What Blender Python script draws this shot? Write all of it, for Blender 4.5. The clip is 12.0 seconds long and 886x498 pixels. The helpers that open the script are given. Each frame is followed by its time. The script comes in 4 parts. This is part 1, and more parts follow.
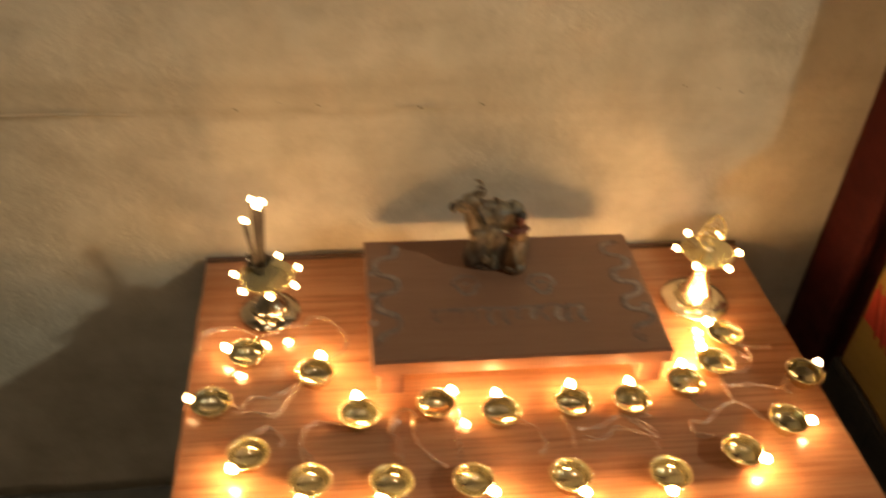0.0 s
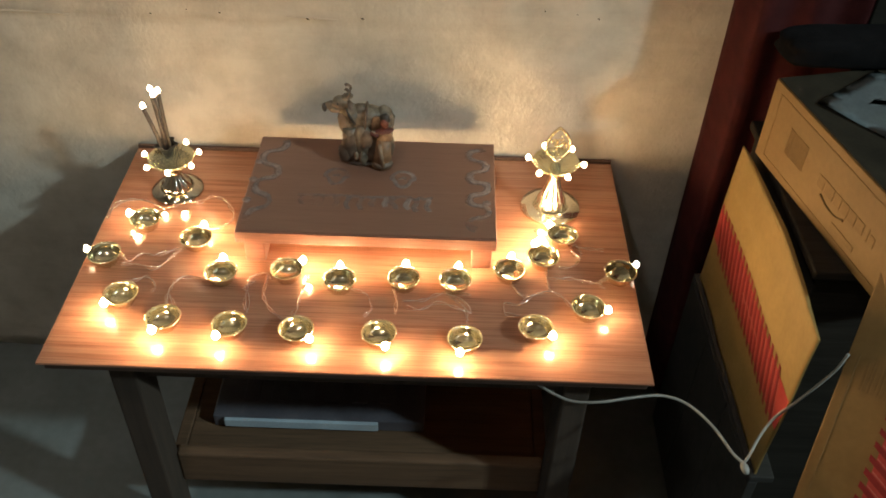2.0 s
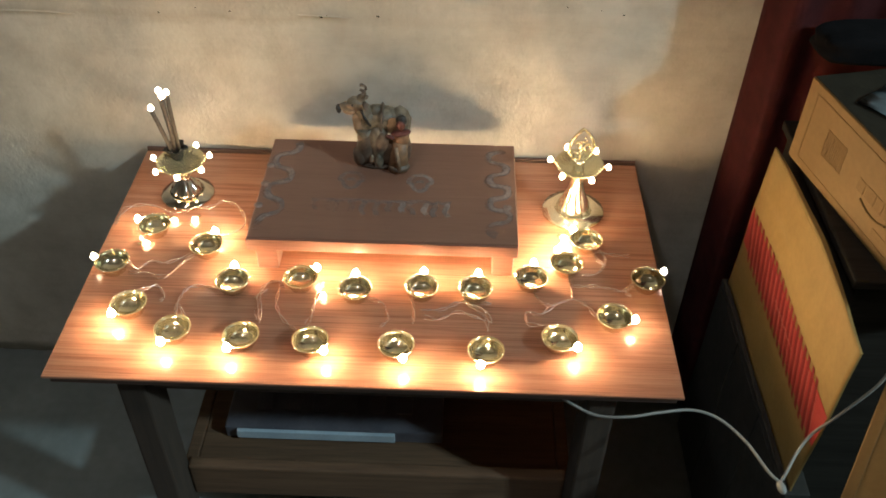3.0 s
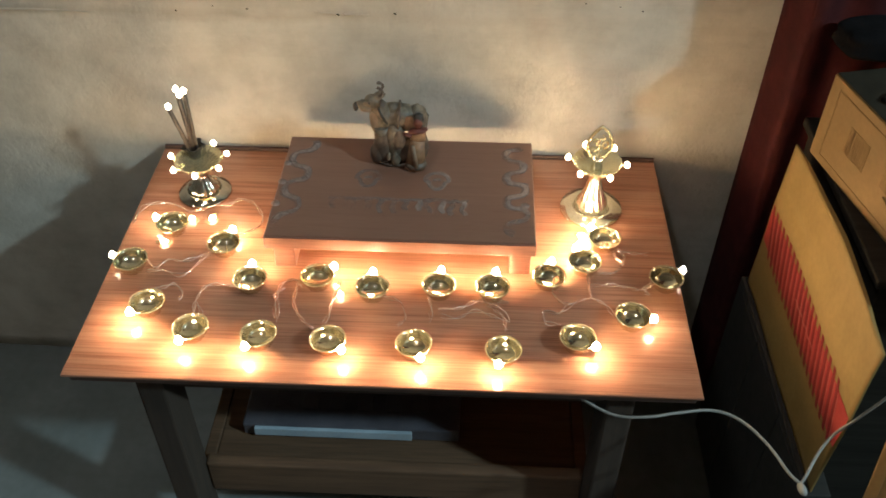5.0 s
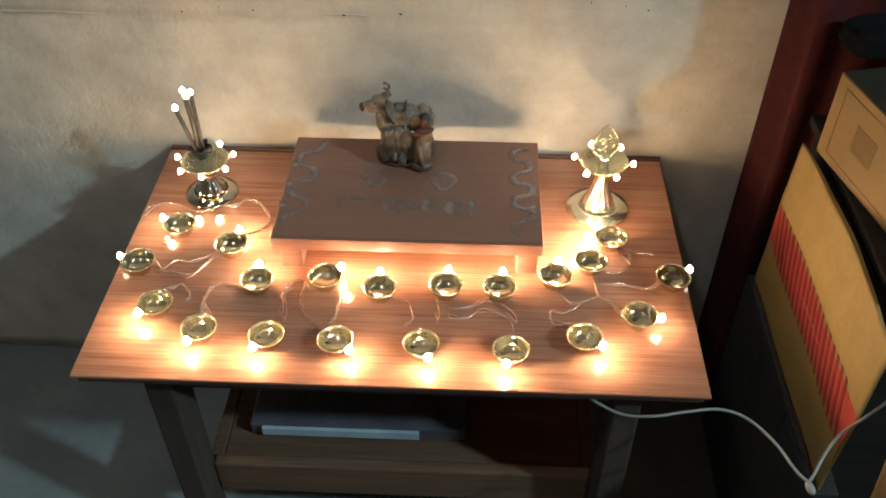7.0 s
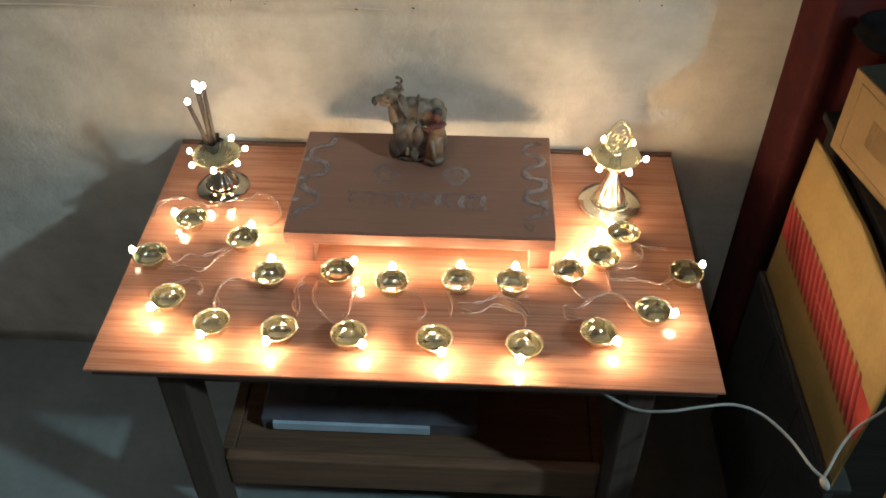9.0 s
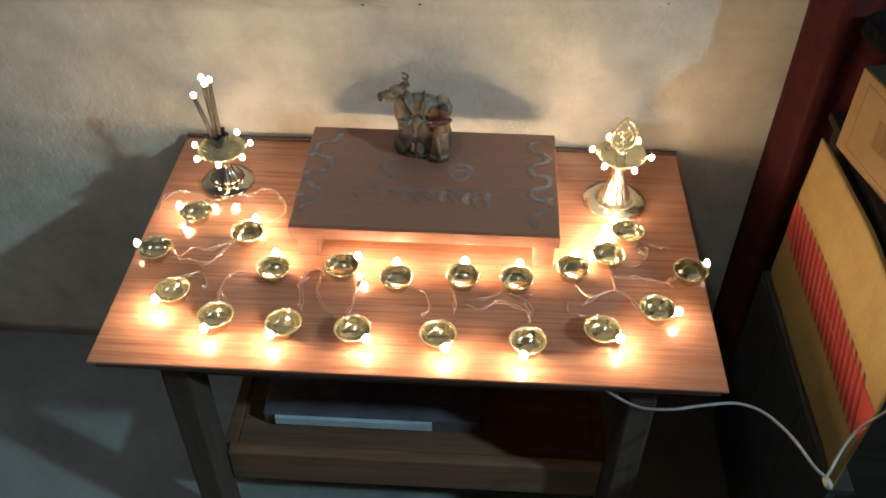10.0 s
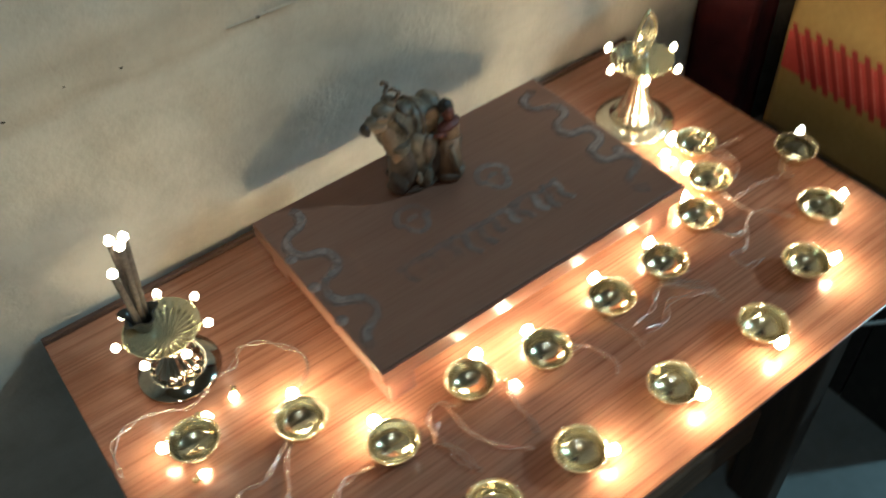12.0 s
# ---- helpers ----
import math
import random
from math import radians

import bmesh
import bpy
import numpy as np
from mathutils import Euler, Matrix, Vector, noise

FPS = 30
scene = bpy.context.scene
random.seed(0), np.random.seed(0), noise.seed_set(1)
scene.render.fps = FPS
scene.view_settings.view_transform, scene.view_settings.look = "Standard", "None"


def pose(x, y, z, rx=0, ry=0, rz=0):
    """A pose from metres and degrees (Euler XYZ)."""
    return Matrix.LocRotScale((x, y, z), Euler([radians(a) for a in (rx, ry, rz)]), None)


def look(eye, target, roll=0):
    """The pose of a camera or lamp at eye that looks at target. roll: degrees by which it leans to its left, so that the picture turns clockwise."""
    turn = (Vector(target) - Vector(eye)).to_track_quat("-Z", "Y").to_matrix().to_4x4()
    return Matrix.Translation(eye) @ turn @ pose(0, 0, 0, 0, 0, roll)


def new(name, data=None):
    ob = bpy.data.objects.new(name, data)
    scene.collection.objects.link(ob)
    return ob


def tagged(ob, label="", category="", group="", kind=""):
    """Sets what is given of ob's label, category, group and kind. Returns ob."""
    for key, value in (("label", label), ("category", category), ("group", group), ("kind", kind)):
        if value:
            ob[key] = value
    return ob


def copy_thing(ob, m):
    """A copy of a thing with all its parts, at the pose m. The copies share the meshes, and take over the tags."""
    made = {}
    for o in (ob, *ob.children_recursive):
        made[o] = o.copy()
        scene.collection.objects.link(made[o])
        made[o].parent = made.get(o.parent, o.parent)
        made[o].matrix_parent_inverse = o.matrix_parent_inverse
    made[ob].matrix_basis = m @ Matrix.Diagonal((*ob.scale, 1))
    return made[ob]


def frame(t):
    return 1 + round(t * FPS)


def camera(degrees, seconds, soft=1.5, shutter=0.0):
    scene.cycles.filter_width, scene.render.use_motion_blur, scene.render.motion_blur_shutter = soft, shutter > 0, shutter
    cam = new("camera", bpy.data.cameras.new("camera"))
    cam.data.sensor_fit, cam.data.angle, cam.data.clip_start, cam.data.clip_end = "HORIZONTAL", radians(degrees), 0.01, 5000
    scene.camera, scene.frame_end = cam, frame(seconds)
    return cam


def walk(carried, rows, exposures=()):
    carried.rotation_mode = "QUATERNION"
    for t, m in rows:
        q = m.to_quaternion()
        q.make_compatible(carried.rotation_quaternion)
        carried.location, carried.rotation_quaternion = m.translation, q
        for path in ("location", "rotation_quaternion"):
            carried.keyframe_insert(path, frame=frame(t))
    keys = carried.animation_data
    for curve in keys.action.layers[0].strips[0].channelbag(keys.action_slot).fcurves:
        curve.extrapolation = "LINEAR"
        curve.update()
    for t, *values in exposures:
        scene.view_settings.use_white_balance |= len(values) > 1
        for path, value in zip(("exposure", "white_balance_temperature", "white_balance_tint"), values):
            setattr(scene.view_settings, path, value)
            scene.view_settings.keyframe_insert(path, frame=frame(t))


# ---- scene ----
cam = camera(52.8, 12.0, soft=1.75, shutter=0.5)
PATH = [
    (0, (-0.211, -0.545, 1.347), (0.023, 1.008, 0.11), 3.4),
    (0.2, (-0.119, -0.520, 1.353), (0.097, 0.964, 0.055), 3.5),
    (0.5, (-0.002, -0.507, 1.38), (0.101, 0.969, 0.035), 2.9),
    (0.7, (0.013, -0.551, 1.375), (0.090, 0.929, 0.051), 2.6),
    (1, (0.032, -0.634, 1.394), (0.073, 0.848, 0.052), 1.5),
    (1.2, (0.038, -0.682, 1.407), (0.077, 0.795, 0.043), 1.0),
    (1.5, (0.065, -0.73, 1.41), (0.098, 0.757, 0.073), 0.6),
    (2, (0.121, -0.75, 1.408), (0.121, 0.745, 0.079), 2.0),
    (2.5, (0.127, -0.721, 1.388), (0.108, 0.773, 0.058), 1.5),
    (3, (0.112, -0.703, 1.387), (0.083, 0.784, 0.05), 1.1),
    (5, (0.109, -0.695, 1.39), (0.046, 0.78, 0.041), 0.2),
    (5.5, (0.113, -0.704, 1.401), (0.045, 0.771, 0.052), -0.0),
    (6, (0.111, -0.699, 1.396), (0.041, 0.774, 0.045), -0.1),
    (6.5, (0.107, -0.697, 1.395), (0.038, 0.777, 0.044), -0.1),
    (7, (0.104, -0.695, 1.393), (0.034, 0.777, 0.041), -0.2),
    (9, (0.088, -0.697, 1.39), (0.016, 0.77, 0.033), -0.1),
    (9.5, (0.085, -0.701, 1.389), (0.012, 0.766, 0.031), 0.2),
    (10, (0.084, -0.7, 1.387), (0.009, 0.766, 0.028), 0.4),
    (10.5, (0.078, -0.691, 1.391), (0.006, 0.775, 0.032), 0.3),
    (10.6, (0.074, -0.674, 1.395), (0.014, 0.787, 0.031), 0.0),
    (10.8, (-0.004, -0.626, 1.364), (0.117, 0.858, 0.040), 2.3),
    (11, (-0.088, -0.581, 1.325), (0.218, 0.93, 0.051), 2.7),
    (11.3, (-0.218, -0.515, 1.295), (0.308, 0.939, 0.001), 1.4),
    (11.5, (-0.279, -0.425, 1.274), (0.355, 0.935, -0.048), 1.2),
    (11.7, (-0.317, -0.323, 1.256), (0.366, 0.941, -0.125), -2.2),
    (12, (-0.369, -0.206, 1.214), (0.382, 0.936, -0.254), -4.4),
]
EXPOSURES = [(0.0, 0.03, 8900, 26), (0.5, 0.05, 8100, 23), (1.0, 0.08, 7100, 20), (1.5, 0.24, 6300, 17), (2.0, 0.35, 5850, 15), (3.0, 0.41, 5450, 13),
             (5.0, 0.40, 5350, 12), (7.2, 0.44, 5250, 13), (10.5, 0.44, 5200, 13), (11.0, 0.12, 5200, 9), (11.5, 0.12, 4850, 4), (12.0, -0.08, 4700, 1)]
walk(cam, [(t, look(eye, target, roll)) for t, eye, target, roll in PATH], EXPOSURES)

# ---------------------------------------------------------------- measures
T = 0.52            # height of the table's top
WALL = 0.493        # the plastered wall behind it
LED_STRENGTH = 425.0
DAY_WATTS = 76.0
CEILING_GLOW = 130.0

# ---------------------------------------------------------------- world and large lights
world = bpy.data.worlds.new("dusk")
world.use_nodes = True
world.node_tree.nodes["Background"].inputs["Color"].default_value = (0.25, 0.45, 0.55, 1)
world.node_tree.nodes["Background"].inputs["Strength"].default_value = 0.05
scene.world = world

# dusk light from the sky outside the high window in the side wall
sky_lamp = bpy.data.lights.new("dusk_sky_light", "AREA")
sky_lamp.shape, sky_lamp.size, sky_lamp.size_y = "RECTANGLE", 0.20, 0.16
sky_lamp.energy, sky_lamp.color = DAY_WATTS, (0.70, 0.92, 0.84)
sky_ob = new("dusk_sky_light", sky_lamp)
sky_ob.matrix_world = look((3.4, -1.57, 3.2), (0.0, 0.3, 0.55))


# ---------------------------------------------------------------- materials
def base_nodes(name, rough, metal=0.0, coat=0.0):
    m = bpy.data.materials.new(name)
    m.use_nodes = True
    nt = m.node_tree
    b = nt.nodes["Principled BSDF"]
    b.inputs["Roughness"].default_value = rough
    b.inputs["Metallic"].default_value = metal
    b.inputs["Coat Weight"].default_value = coat
    return m, nt, b


def node(nt, kind, **values):
    n = nt.nodes.new(kind)
    for key, value in values.items():
        n.inputs[key.replace("_", " ")].default_value = value
    return n


def coords(nt, scale=(1, 1, 1), rot=(0, 0, 0)):
    tc = nt.nodes.new("ShaderNodeTexCoord")
    mp = node(nt, "ShaderNodeMapping", Scale=scale, Rotation=rot)
    nt.links.new(tc.outputs["Object"], mp.inputs["Vector"])
    return mp.outputs["Vector"]


def ramp(nt, fac, stops):
    r = nt.nodes.new("ShaderNodeValToRGB")
    while len(r.color_ramp.elements) < len(stops):
        r.color_ramp.elements.new(0.5)
    for e, (at, c) in zip(r.color_ramp.elements, stops):
        e.position, e.color = at, (*c, 1)
    nt.links.new(fac, r.inputs["Fac"])
    return r.outputs["Color"]


def mix(nt, fac, a, b, how="MIX"):
    n = nt.nodes.new("ShaderNodeMix")
    n.data_type, n.blend_type = "RGBA", how
    if isinstance(fac, float):
        n.inputs[0].default_value = fac
    else:
        nt.links.new(fac, n.inputs[0])
    nt.links.new(a, n.inputs[6])
    nt.links.new(b, n.inputs[7])
    return n.outputs[2]


def bumped(nt, b, height, strength, distance):
    n = node(nt, "ShaderNodeBump", Strength=strength, Distance=distance)
    nt.links.new(height, n.inputs["Height"])
    nt.links.new(n.outputs["Normal"], b.inputs["Normal"])


def plain(name, dark, light, rough, metal=0.0, scale=30.0, bump=0.15, depth=0.001, coat=0.0, stretch=(1, 1, 1)):
    """A surface mottled at two scales."""
    m, nt, b = base_nodes(name, rough, metal, coat)
    v = coords(nt, stretch)
    big = node(nt, "ShaderNodeTexNoise", Scale=scale, Detail=4.0)
    fine = node(nt, "ShaderNodeTexNoise", Scale=scale * 9, Detail=3.0)
    nt.links.new(v, big.inputs["Vector"])
    nt.links.new(v, fine.inputs["Vector"])
    c = ramp(nt, big.outputs["Fac"], [(0.3, dark), (0.7, light)])
    g = ramp(nt, fine.outputs["Fac"], [(0.3, (0.85,) * 3), (0.7, (1.0,) * 3)])
    nt.links.new(mix(nt, 0.8, c, g, "MULTIPLY"), b.inputs["Base Color"])
    if bump:
        bumped(nt, b, fine.outputs["Fac"], bump, depth)
    return m


def wood(name, stops, rough, along=(1.2, 22, 22), coat=0.0, bump=0.08, low=0.62):
    """Grain that runs along the axis of the smallest number in along."""
    m, nt, b = base_nodes(name, rough, 0.0, coat)
    v = coords(nt, along)
    a = node(nt, "ShaderNodeTexNoise", Scale=2.2, Detail=6.0, Roughness=0.6, Distortion=0.6)
    nt.links.new(v, a.inputs["Vector"])
    v2 = coords(nt, [k * 4 for k in along])
    f = node(nt, "ShaderNodeTexNoise", Scale=3.0, Detail=4.0, Roughness=0.7)
    nt.links.new(v2, f.inputs["Vector"])
    c = ramp(nt, a.outputs["Fac"], stops)
    g = ramp(nt, f.outputs["Fac"], [(0.32, (low, low * 0.94, low * 0.9)), (0.55, (1, 1, 1))])
    nt.links.new(mix(nt, 0.75, c, g, "MULTIPLY"), b.inputs["Base Color"])
    r = node(nt, "ShaderNodeMapRange")
    r.inputs["To Min"].default_value, r.inputs["To Max"].default_value = rough * 0.8, rough * 1.25
    nt.links.new(f.outputs["Fac"], r.inputs["Value"])
    nt.links.new(r.outputs["Result"], b.inputs["Roughness"])
    bumped(nt, b, f.outputs["Fac"], bump, 0.0006)
    return m


def plaster():
    """Uneven lime-washed plaster with trowel marks, grey blotches and a stained streak."""
    m, nt, b = base_nodes("plaster", 0.85)
    v = coords(nt)
    big = node(nt, "ShaderNodeTexNoise", Scale=3.2, Detail=5.0, Roughness=0.6, Distortion=0.4)
    mid = node(nt, "ShaderNodeTexNoise", Scale=14.0, Detail=6.0, Roughness=0.62)
    fine = node(nt, "ShaderNodeTexNoise", Scale=160.0, Detail=3.0)
    for n in (big, mid, fine):
        nt.links.new(v, n.inputs["Vector"])
    streak = node(nt, "ShaderNodeTexNoise", Scale=3.0, Detail=5.0, Roughness=0.7)
    nt.links.new(coords(nt, (1.8, 1, 9)), streak.inputs["Vector"])
    c = ramp(nt, big.outputs["Fac"], [(0.25, (0.47, 0.41, 0.33)), (0.5, (0.62, 0.56, 0.47)), (0.8, (0.72, 0.66, 0.57))])
    c = mix(nt, 0.7, c, ramp(nt, mid.outputs["Fac"], [(0.3, (0.74, 0.73, 0.70)), (0.58, (1, 1, 1))]), "MULTIPLY")
    c = mix(nt, 0.6, c, ramp(nt, streak.outputs["Fac"], [(0.26, (0.84, 0.82, 0.80)), (0.5, (1, 1, 1))]), "MULTIPLY")
    # a damp stain that runs level along the wall
    wave = node(nt, "ShaderNodeTexNoise", Scale=9.0, Detail=5.0, Roughness=0.65)
    nt.links.new(coords(nt, (0.6, 1, 1)), wave.inputs["Vector"])
    split = nt.nodes.new("ShaderNodeSeparateXYZ")
    nt.links.new(v, split.inputs[0])
    level = nt.nodes.new("ShaderNodeMath")
    level.operation = "MULTIPLY_ADD"
    level.inputs[1].default_value = 0.05
    nt.links.new(wave.outputs["Fac"], level.inputs[0])
    nt.links.new(split.outputs["Z"], level.inputs[2])
    span = nt.nodes.new("ShaderNodeMapRange")
    span.inputs["From Min"].default_value = 0.770
    span.inputs["From Max"].default_value = 0.850
    nt.links.new(level.outputs[0], span.inputs["Value"])
    band = ramp(nt, span.outputs["Result"], [(0.0, (1, 1, 1)), (0.16, (0.86, 0.82, 0.77)), (0.30, (0.95, 0.93, 0.90)), (0.62, (0.85, 0.82, 0.78)), (0.74, (0.92, 0.90, 0.87)), (1.0, (1, 1, 1))])
    reach = nt.nodes.new("ShaderNodeMapRange")
    reach.inputs["From Min"].default_value = -0.12
    reach.inputs["From Max"].default_value = 0.12
    reach.inputs["To Min"].default_value = 1.0
    reach.inputs["To Max"].default_value = 0.12
    nt.links.new(split.outputs["X"], reach.inputs["Value"])
    stained = nt.nodes.new("ShaderNodeMath")
    stained.operation = "MULTIPLY"
    nt.links.new(reach.outputs["Result"], stained.inputs[0])
    nt.links.new(wave.outputs["Fac"], stained.inputs[1])
    stained.use_clamp = True
    more = nt.nodes.new("ShaderNodeMath")
    more.operation = "MULTIPLY"
    more.inputs[1].default_value = 1.9
    more.use_clamp = True
    nt.links.new(stained.outputs[0], more.inputs[0])
    c = mix(nt, more.outputs[0], c, band, "MULTIPLY")
    nt.links.new(c, b.inputs["Base Color"])
    add = nt.nodes.new("ShaderNodeMath")
    add.operation = "MULTIPLY_ADD"
    add.inputs[1].default_value = 6.0
    nt.links.new(mid.outputs["Fac"], add.inputs[0])
    nt.links.new(fine.outputs["Fac"], add.inputs[2])
    bumped(nt, b, add.outputs[0], 0.35, 0.002)
    return m


def worn_paste(name, dark, light, thin, thick):
    """Dried paste, rubbed away in patches so that the wood shows through."""
    m, nt, b = base_nodes(name, 0.9)
    v = coords(nt)
    big = node(nt, "ShaderNodeTexNoise", Scale=30.0, Detail=4.0, Roughness=0.55)
    fine = node(nt, "ShaderNodeTexNoise", Scale=420.0, Detail=3.0)
    nt.links.new(v, big.inputs["Vector"])
    nt.links.new(v, fine.inputs["Vector"])
    nt.links.new(ramp(nt, fine.outputs["Fac"], [(0.3, dark), (0.7, light)]), b.inputs["Base Color"])
    r = node(nt, "ShaderNodeMapRange")
    r.inputs["From Min"].default_value, r.inputs["From Max"].default_value = 0.36, 0.62
    r.inputs["To Min"].default_value, r.inputs["To Max"].default_value = thin, thick
    nt.links.new(big.outputs["Fac"], r.inputs["Value"])
    nt.links.new(r.outputs["Result"], b.inputs["Alpha"])
    return m


def glow(name, color, strength):
    m = bpy.data.materials.new(name)
    m.use_nodes = True
    b = m.node_tree.nodes["Principled BSDF"]
    b.inputs["Base Color"].default_value = (0.9, 0.8, 0.6, 1)
    b.inputs["Roughness"].default_value = 0.3
    b.inputs["Emission Color"].default_value = (*color, 1)
    b.inputs["Emission Strength"].default_value = strength
    return m


def clear_wire():
    m, nt, b = base_nodes("copper_wire", 0.22, 0.9)
    b.inputs["Base Color"].default_value = (0.95, 0.78, 0.68, 1)
    return m


M_PLASTER = plaster()
M_LAMINATE = wood("laminate", [(0.28, (0.32, 0.134, 0.072)), (0.46, (0.415, 0.188, 0.107)), (0.58, (0.45, 0.214, 0.122)), (0.75, (0.365, 0.161, 0.090))], 0.18, (0.6, 38, 38), low=0.5)
M_EDGE = wood("dark_edge", [(0.3, (0.07, 0.036, 0.024)), (0.7, (0.13, 0.07, 0.046))], 0.75)
M_FRAME = wood("dark_frame", [(0.3, (0.046, 0.029, 0.019)), (0.7, (0.080, 0.051, 0.033))], 0.85, (20, 20, 1.5))
M_CHOWKI = wood("stained_wood", [(0.3, (0.245, 0.118, 0.074)), (0.55, (0.265, 0.13, 0.083)), (0.75, (0.285, 0.143, 0.093))], 0.36, (1.5, 24, 24), bump=0.06, low=0.88)
M_RAIL = wood("raw_wood", [(0.3, (0.25, 0.105, 0.066)), (0.6, (0.33, 0.15, 0.10)), (0.8, (0.28, 0.12, 0.078))], 0.3, (1.5, 26, 26), bump=0.15)
M_BENCH = wood("bench_wood", [(0.3, (0.11, 0.058, 0.028)), (0.7, (0.18, 0.097, 0.048))], 0.8)
M_CHALK = worn_paste("rice_paste", (0.30, 0.19, 0.145), (0.45, 0.35, 0.30), 0.35, 0.9)
M_SMEAR = worn_paste("rubbed_paste", (0.28, 0.17, 0.13), (0.37, 0.27, 0.225), 0.05, 0.65)
M_GOLD = plain("gilt_plastic", (0.64, 0.56, 0.36), (0.76, 0.67, 0.44), 0.13, 0.93, 60, 0.02)
M_PALE_GOLD = plain("pale_gilt", (0.93, 0.78, 0.44), (0.97, 0.86, 0.54), 0.22, 0.8, 60, 0.03)
M_STEEL = plain("worn_steel", (0.52, 0.49, 0.41), (0.62, 0.58, 0.49), 0.10, 1.0, 50, 0.02)
M_BEAD = plain("bright_gilt_bead", (0.80, 0.68, 0.42), (0.88, 0.78, 0.52), 0.16, 0.9, 60, 0.0)
M_POLISHED = plain("polished_gilt", (0.84, 0.76, 0.58), (0.92, 0.85, 0.68), 0.15, 0.9, 50, 0.02)
M_DARK_CUP = plain("smoked_plastic", (0.05, 0.04, 0.03), (0.09, 0.075, 0.06), 0.25, 0.3)
M_BULB = glow("warm_bulb", (1.0, 0.675, 0.305), LED_STRENGTH)
M_LAMP_BULB = glow("soft_bulb", (1.0, 0.69, 0.33), LED_STRENGTH * 0.10)
M_FAINT_BULB = glow("faint_bulb", (1.0, 0.82, 0.55), 16.0)
M_DIM_BULB = glow("dim_bulb", (1.0, 0.71, 0.37), LED_STRENGTH * 0.065)
M_MID_BULB = glow("mild_bulb", (1.0, 0.69, 0.33), LED_STRENGTH * 0.4)
M_BACK_BULB = glow("lamp_bulb", (1.0, 0.68, 0.31), LED_STRENGTH * 0.7)
M_WIRE = clear_wire()
M_STICK = plain("incense", (0.06, 0.045, 0.035), (0.13, 0.10, 0.075), 0.6, 0, 200)
M_CURTAIN = plain("maroon_cloth", (0.085, 0.010, 0.0095), (0.135, 0.018, 0.0165), 0.85, 0, 40, 0.4, 0.001)
M_KRAFT = plain("kraft_card", (0.325, 0.20, 0.052), (0.405, 0.255, 0.072), 0.7, 0, 14, 0.1, 0.0006)
M_CARD = plain("carton_card", (0.255, 0.148, 0.040), (0.32, 0.19, 0.056), 0.65, 0, 12, 0.1, 0.0006)
M_PRINT = plain("brown_print", (0.24, 0.14, 0.042), (0.31, 0.185, 0.058), 0.75)
M_RED = plain("red_print", (0.50, 0.045, 0.034), (0.60, 0.078, 0.055), 0.6)
M_RED_DARK = plain("dark_red_print", (0.25, 0.014, 0.012), (0.34, 0.022, 0.019), 0.6)
M_PINK = plain("pale_red_print", (0.60, 0.16, 0.12), (0.70, 0.24, 0.18), 0.6)
M_DARK_BROWN = plain("dark_brown", (0.032, 0.026, 0.018), (0.05, 0.04, 0.027), 0.5)
M_CLOTH = plain("black_cloth", (0.006, 0.005, 0.005), (0.012, 0.010, 0.010), 1.0, 0, 30, 0.4, 0.002)
M_PAPER = plain("white_paper", (0.24, 0.26, 0.26), (0.34, 0.36, 0.35), 0.8, 0, 20)
M_CABLE = plain("white_cable", (0.31, 0.29, 0.26), (0.41, 0.39, 0.35), 0.45)
M_FLOOR = plain("cement_floor", (0.17, 0.185, 0.175), (0.24, 0.255, 0.245), 0.55, 0, 6, 0.2)
M_CABINET = wood("black_cabinet", [(0.3, (0.022, 0.018, 0.014)), (0.7, (0.042, 0.034, 0.026))], 0.7)
for dull in (M_CLOTH, M_CABINET, M_DARK_BROWN):
    dull.node_tree.nodes["Principled BSDF"].inputs["Specular IOR Level"].default_value = 0.12
M_CRATE = wood("dark_crate", [(0.3, (0.026, 0.022, 0.018)), (0.7, (0.046, 0.039, 0.031))], 0.8)
M_DEVICE = plain("grey_plastic", (0.10, 0.09, 0.105), (0.14, 0.125, 0.14), 0.4)
M_STRIP = plain("pale_strip", (0.52, 0.60, 0.68), (0.62, 0.70, 0.77), 0.35)
M_COW = plain("painted_clay", (0.085, 0.062, 0.040), (0.29, 0.22, 0.148), 0.45, 0, 95, 0.3)
M_COW_TAN = plain("tan_clay", (0.23, 0.145, 0.085), (0.38, 0.26, 0.165), 0.5, 0, 70, 0.3)
M_FIG = plain("ochre_clay", (0.20, 0.105, 0.05), (0.36, 0.20, 0.10), 0.5, 0, 90, 0.3)
M_FIG_RED = plain("red_clay", (0.10, 0.025, 0.018), (0.18, 0.05, 0.03), 0.5, 0, 90, 0.3)
M_UMBER = plain("umber_clay", (0.085, 0.055, 0.038), (0.20, 0.135, 0.09), 0.5, 0, 80, 0.3)
M_INK = plain("black_clay", (0.018, 0.013, 0.010), (0.045, 0.033, 0.025), 0.45, 0, 90)
M_CEILING_LAMP = glow("ceiling_lamp_glow", (1.0, 0.97, 0.82), CEILING_GLOW)


# ---------------------------------------------------------------- mesh helpers
def part(name, bm, material, parent=None, label="", smooth=False):
    me = bpy.data.meshes.new(name)
    if smooth:
        for f in bm.faces:
            f.smooth = True
    bm.to_mesh(me)
    bm.free()
    for one in material if isinstance(material, (list, tuple)) else (material,):
        me.materials.append(one)
    ob = new(name, me)
    ob.parent = parent
    if label:
        ob["label"] = label
    return ob


